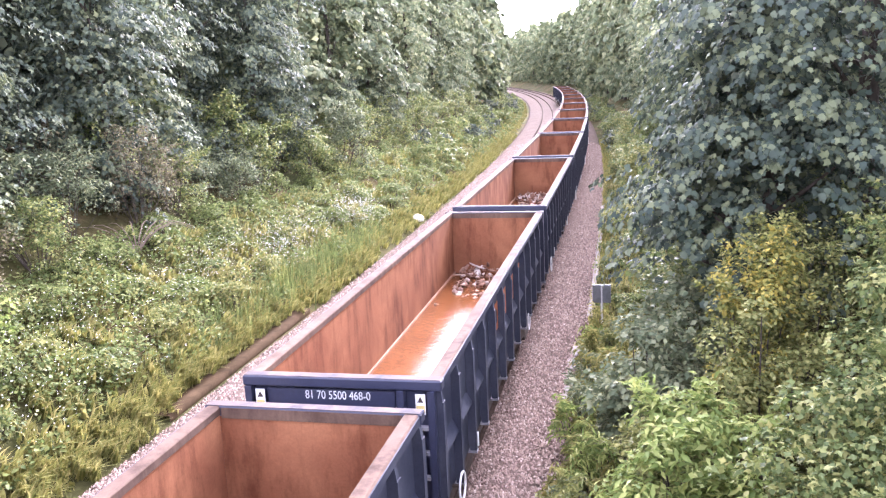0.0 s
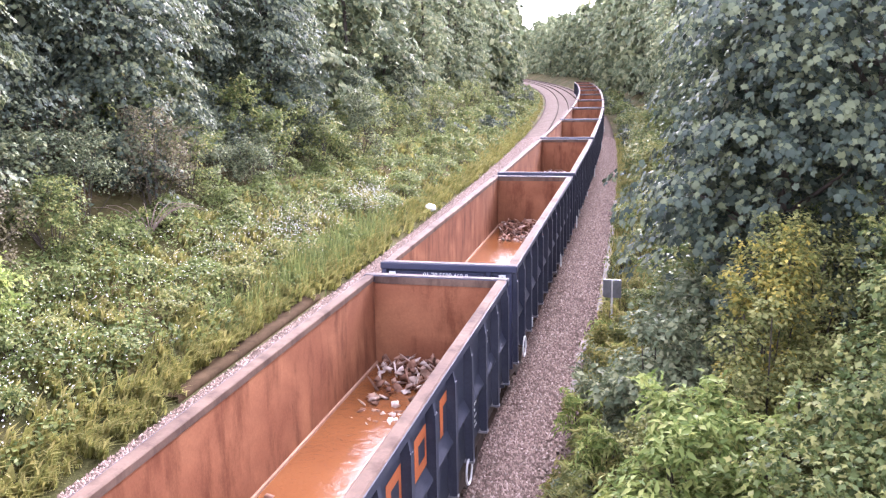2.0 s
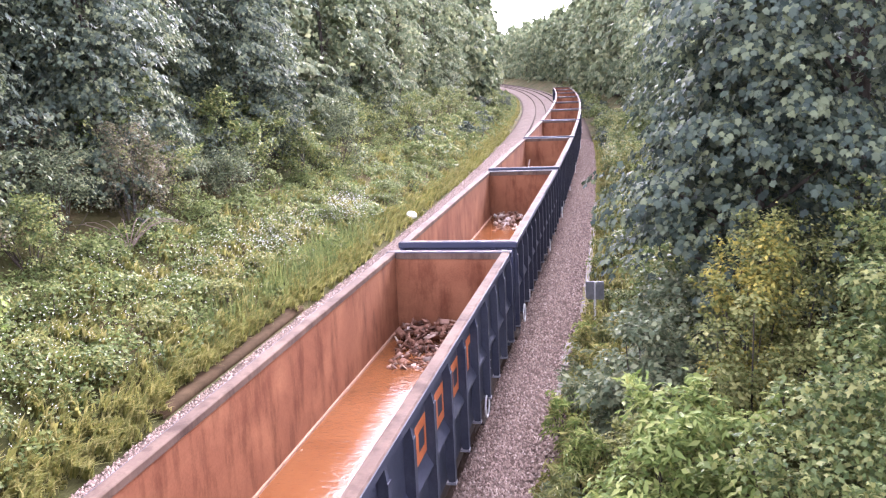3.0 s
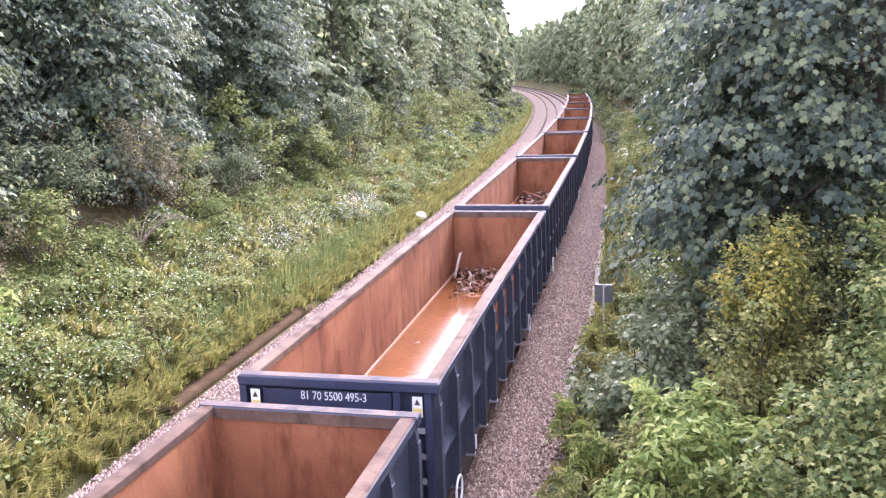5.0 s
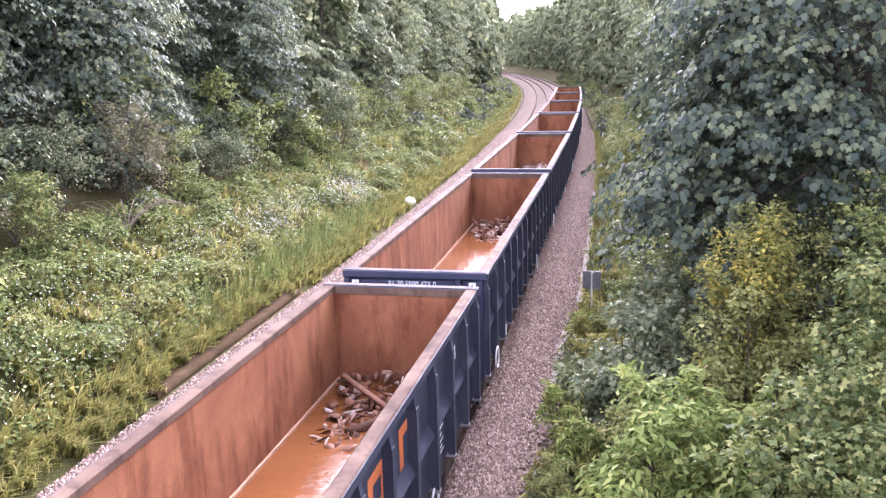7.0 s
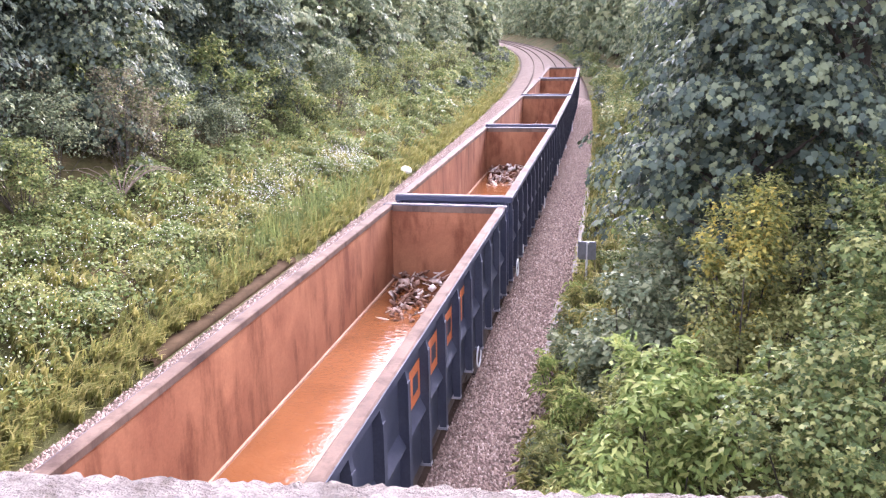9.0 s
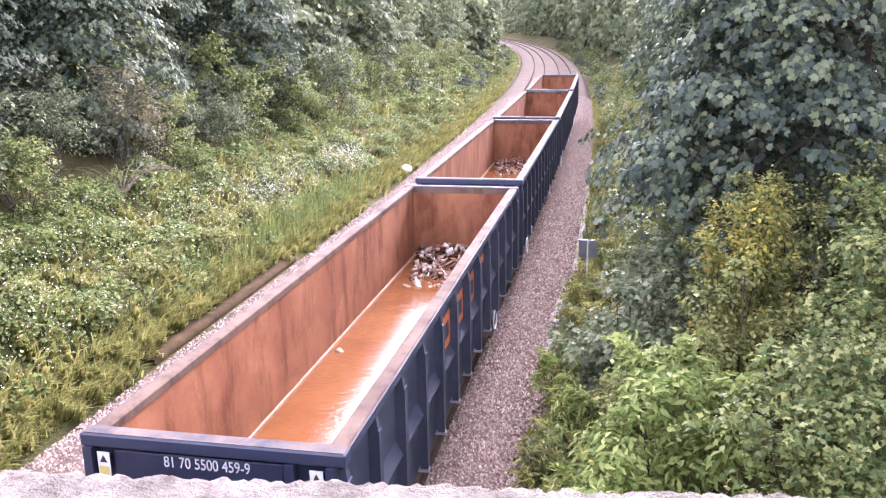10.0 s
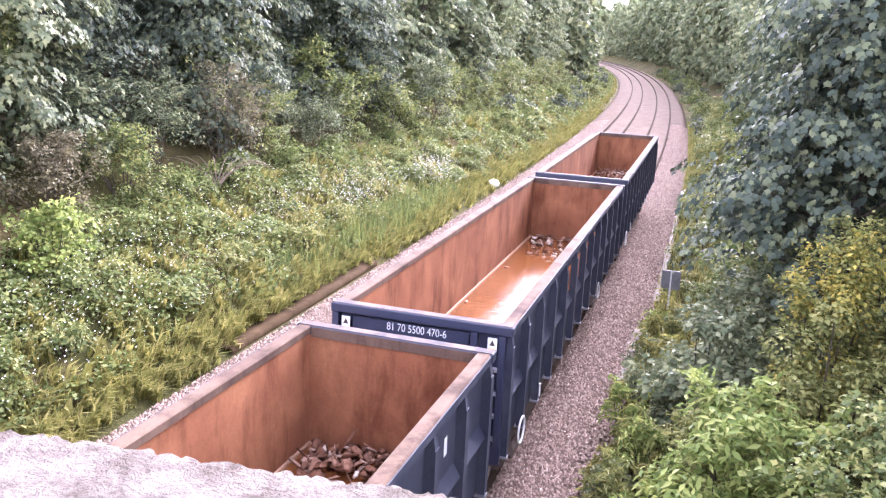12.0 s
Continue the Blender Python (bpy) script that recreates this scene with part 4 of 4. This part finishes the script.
    for s, u, tall, spread in ((12.0, 5.4, 3.0, 1.3), (14.4, 6.3, 3.3, 1.5), (11.6, 4.2, 2.2, 0.9)):
        shrub("maple_bush", dull, s, u, tall, spread, 7800, 0.072, HAWTHORN)
    willow = "grey-green willow bush beside the ballast"
    shrub("willow_bush", willow, 14.6, 3.9, 2.6, 1.0, 4200, 0.12, GREY_LEAF)
    shrub("willow_bush", willow, 16.8, 4.6, 2.8, 1.2, 4200, 0.12, GREY_LEAF)
    shrub("bramble", "green bramble thicket beside the ballast", 19.5, 4.8, 2.6, 1.1, 4200, 0.11, BRAMBLE)
    shrub("bramble", "light green bramble thicket beside the ballast", 22.8, 5.0, 2.4, 1.2, 3800, 0.11, HERB)
    for k in range(16):
        shrub("bramble", "green bramble thicket beside the ballast", 25.5 + 3.6 * k, 4.6 + 0.5 * math.sin(k * 2.0), 2.2 + 0.5 * math.sin(k * 1.4), 1.4, 2600, 0.13, (BRAMBLE, HERB, HAWTHORN)[k % 3])
    for k in range(30):
        shrub("weed_clump", "low clump of leafy weeds beside the ballast", 19.5 + 1.5 * k, 3.5 + 0.45 * math.sin(k * 2.4), 0.5 + 0.2 * math.sin(k * 1.1) + 0.012 * k, 0.7, 800, 0.10, (HERB, BRAMBLE, GRASS)[k % 3], clumps=12, group="weeds beside the ballast", category="weeds")
    # leafy weeds along the ballast
    shrub("shrub", "yellow-green small-leaved shrub beside the ballast", 9.3, 3.2, 1.5, 0.75, 5200, 0.06, HAWTHORN)
    shrub("shrub", "yellow-green small-leaved shrub beside the ballast", 8.0, 3.5, 1.3, 0.7, 4200, 0.06, MAPLE_YELLOW)
    for k in range(30):
        shrub("willowherb", "tall weeds with drooping leaves beside the ballast", 9.4 + 0.42 * k, 3.0 + 0.34 * math.sin(k * 1.7), 1.05 + 0.3 * math.sin(k * 2.3), 0.55, 850, 0.17, (GRASS, HAWTHORN, GREY_LEAF, GRASS, LAUREL)[k % 5], NARROW, clumps=12, group="weeds beside the ballast", category="weeds")


def blades(name, label, s, u, tall, wide, material, lean=0.35, downhill=0.0, tussock=0.0):
    """Blades of grass, each a bent strip of three triangles; gathered in tussocks and falling downhill where wanted."""
    n = len(s)
    a = RNG.random(n) * 6.283
    if tussock:
        heart = np.arange(n) // 22 * 22
        off = tussock * np.sqrt(RNG.random(n))
        s, u, tall = s[heart] + off * np.cos(a - 1.571), u[heart] + off * np.sin(a - 1.571), tall[heart] * (0.6 + 0.55 * RNG.random(n))
    x, y, way = along(s, u)
    base = np.stack([x, y, height(s, u) - 0.03], 1)
    side = np.stack([np.cos(a), np.sin(a), 0 * a], 1) * wide[:, None] / 2
    bend = np.stack([-np.sin(a), np.cos(a), 0 * a], 1) * (tall * lean * (0.3 + RNG.random(n)))[:, None]
    bend += np.stack([np.cos(way), np.sin(way), -0.25 + 0 * way], 1) * (tall * downhill * (0.5 + RNG.random(n)))[:, None]
    up = np.array((0, 0, 1.0)) * tall[:, None]
    v = np.stack([base - side, base + side, base + 0.6 * up + 0.35 * bend + side * 0.8, base + 0.6 * up + 0.35 * bend - side * 0.8, base + up * 0.85 + bend], 1)
    i = np.arange(n)[:, None] * 5
    faces = np.concatenate([i + (0, 1, 2), i + (0, 2, 3), i + (3, 2, 4)])
    tagged(raw(name, v.reshape(-1, 3), faces, material), label, "grass", kind="stuff")


def verge():
    n = 66000
    s = 7 + 190 * RNG.random(n) ** 2.4
    u = -6.85 - 4.6 * RNG.random(n) ** 1.3
    u = np.where((s > 16.5) & (s < 25.5) & (u > -6.95), u - 0.2, u)
    blades("long_grass", "long yellow-green grass on the bank", s, u, (0.20 + 0.36 * RNG.random(n)) * np.clip((-u - 6.2) / 1.2, 0.5, 1), 0.014 + 0.012 * RNG.random(n) + s * 0.0005, GRASS, 0.6, 0.3, 0.2)
    n = 24000
    s = 8 + 90 * RNG.random(n) ** 1.7
    u = -6.55 - 1.1 * RNG.random(n)
    u = np.where((s > 17.0) & (s < 25.0) & (u > -6.95), u - 0.4, u)
    blades("long_grass", "drooping yellow-green grass beside the ballast", s, u, 0.30 + 0.34 * RNG.random(n), 0.015 + 0.010 * RNG.random(n) + s * 0.0004, GRASS, 0.55, 0.5, 0.15)
    n = 2600
    s = 30 + 9 * RNG.normal(size=n) * 0.5
    u = -7.7 + 0.35 * RNG.normal(size=n)
    blades("reeds", "tall green reeds by the drain", s, u, 0.45 + 0.5 * RNG.random(n), 0.014 + 0.012 * RNG.random(n), HERB, 0.35)
    n = 16000
    s = 8 + 80 * RNG.random(n) ** 1.2
    u = 2.4 + 1.9 * RNG.random(n)
    blades("long_grass", "long yellow-green grass beside the ballast", s, u, 0.2 + 0.35 * RNG.random(n), 0.016 + 0.014 * RNG.random(n), GRASS)
    # broad-leaved herbs
    n = 110000
    s = 7 + 190 * RNG.random(n) ** 2.4
    u = -7.3 - 4.9 * RNG.random(n)
    keep = np.sin(s * 1.1 + u * 2.0) + np.sin(u * 3.1 - s * 0.6) + RNG.normal(size=n) * 0.7 > -0.6 + np.clip((-u - 9.5) * -0.3, -0.4, 0.8)
    s, u = s[keep], u[keep]
    n = len(s)
    x, y, _ = along(s, u)
    mound = 0.30 + 0.30 * np.sin(s * 1.3 + 0.5) * np.sin(u * 1.9 + s * 0.4)
    at = np.stack([x, y, height(s, u) + mound * (0.3 + 0.9 * RNG.random(n))], 1)
    tagged(leaves("herbs", at, np.array((0, 0, 0.9)) + 0.5 * RNG.normal(size=(n, 3)), 0.07 + 0.07 * RNG.random(n) + s * 0.0011, KITE, HERB), "mixed green herbs on the bank", "herbs", kind="stuff")
    # white flowers in drifts
    centres = [(37.5, -8.5, 1.3, 0.4, 1100), (29.5, -9.0, 1.8, 0.5, 1000), (24.5, -9.3, 1.5, 0.5, 260), (33.5, -9.0, 2.4, 0.6, 260), (18.0, -9.0, 3.5, 0.9, 620), (13.0, -8.6, 2.5, 0.8, 420), (22.0, -10.6, 5.0, 0.7, 260), (45, -8.8, 5.0, 0.6, 160)]
    s = np.concatenate([a + d * RNG.normal(size=c) for a, b, d, e, c in centres])
    u = np.concatenate([b + e * RNG.normal(size=c) for a, b, d, e, c in centres])
    u = np.minimum(u, -7.5)
    x, y, _ = along(s, u)
    n = len(s)
    at = np.stack([x, y, height(s, u) + 0.45 + 0.45 * RNG.random(n)], 1)
    tagged(leaves("white_flowers", at, np.array((0, -0.4, 0.9)) + 0.4 * RNG.normal(size=(n, 3)), 0.018 + 0.034 * RNG.random(n), KITE, FLOWER), "drifts of small white wild flowers", "flowers", kind="stuff")


def dead_branches():
    """Bare arching stems fallen at the wood's edge."""
    root = thing("dead_branch", "bare grey-brown dead branch at the wood's edge", "branch", at=spot(24.0, -11.3, 0.0))
    for k in range(9):
        a = 0.5 + 0.33 * k
        pts = [np.array((0.35 * j * math.cos(a) * (1 + 0.05 * k), 0.35 * j * math.sin(a) - 0.3, 0.1 + 0.5 * j - 0.075 * j * j)) for j in range(6)]
        part("twig", join(*[rod(pts[j], pts[j + 1], 0.022 - 0.003 * j, 0.019 - 0.003 * j, 5) for j in range(5)]), DEAD_WOOD, root)


undergrowth()
verge()
dead_branches()


# ---- small things beside the line ----
def trackside_sign():
    root = thing("trackside_sign", "grey metal box sign on a thin post beside the ballast", "sign", at=spot(23.3, 2.85, 0.0))
    part("post", rod((0, 0, -0.2), (0, 0, 1.45), 0.03, sides=10), WHITE_PAINT, root, "pale painted post")
    part("sign_board", boxes((-0.25, 0.25, -0.02, 0.03, 0.95, 1.46), bevel=0.012), GALVANISED, root, "blank grey back of the sign")
    part("bracket", boxes((-0.2, 0.2, 0.031, 0.05, 1.30, 1.34), (-0.2, 0.2, 0.031, 0.05, 1.06, 1.10)), UNDERGEAR, root)


def litter():
    bm = bmesh.new()
    bmesh.ops.create_icosphere(bm, subdivisions=3, radius=0.28)
    for v in bm.verts:
        v.co *= 1 + 0.35 * noise.noise(v.co * 4)
        v.co.z *= 0.7
    bag = part("plastic_bag", bm, PLASTIC)
    bag.matrix_world = Matrix.Translation(spot(42.4, -6.75, 0.16))
    tagged(bag, "crumpled white plastic bag on the verge", "bag")
    for s, u, r in ((20.6, 2.2, 8), (21.6, 2.22, -5), (19.6, 2.18, 14), (18.6, 2.2, -3)):
        bm = boxes((-0.12, 0.12, -0.42, 0.42, 0, 0.12), bevel=0.02)
        for v in bm.verts:
            v.co += Vector((0.015, 0.02, 0.01)) * noise.noise(v.co * 7 + Vector((s, u, 0)))
        x, y, a = along(s, u)
        block = part("concrete_block", bm, OLD_CONCRETE)
        block.matrix_world = Matrix.Translation((float(x), float(y), -0.47)) @ pose(0, 0, 0, 0, 0, r)
        tagged(block, "weathered concrete trough lid lying beside the ballast", "block", "trough lids")


trackside_sign()
litter()

# ---- what moves: the train, towards the bridge and under it ----
# seconds, and how far along the line the near rim of the wagon with index 0 stands
RUN = [(0.0, -4.02), (1.0, -15.1), (1.5, -20.65), (2.5, -31.9), (3.0, -37.5), (5.0, -60.2), (5.5, -66.0), (6.5, -77.55), (7.5, -89.25), (9.5, -113.25), (10.5, -125.3), (12.0, -143.2)]


def motions():
    trend = np.polyfit(*np.array(RUN).T, 4)
    known = np.array(RUN)
    rest = known[:, 1] - np.polyval(trend, known[:, 0])
    for group in (WAGONS, HEAPS):
        for index, ob in group:
            rows = []
            for step in range(25):
                t = step * 0.5
                s = np.polyval(trend, t) + np.interp(t, known[:, 0], rest) + 14.0 * index
                x0, y0, _ = along(s)
                x1, y1, _ = along(s + LONG)
                rows.append((t, pose(float(x0), float(y0), 0, 0, 0, math.degrees(math.atan2(-(x1 - x0), y1 - y0)))))
            walk(ob, rows)


motions()
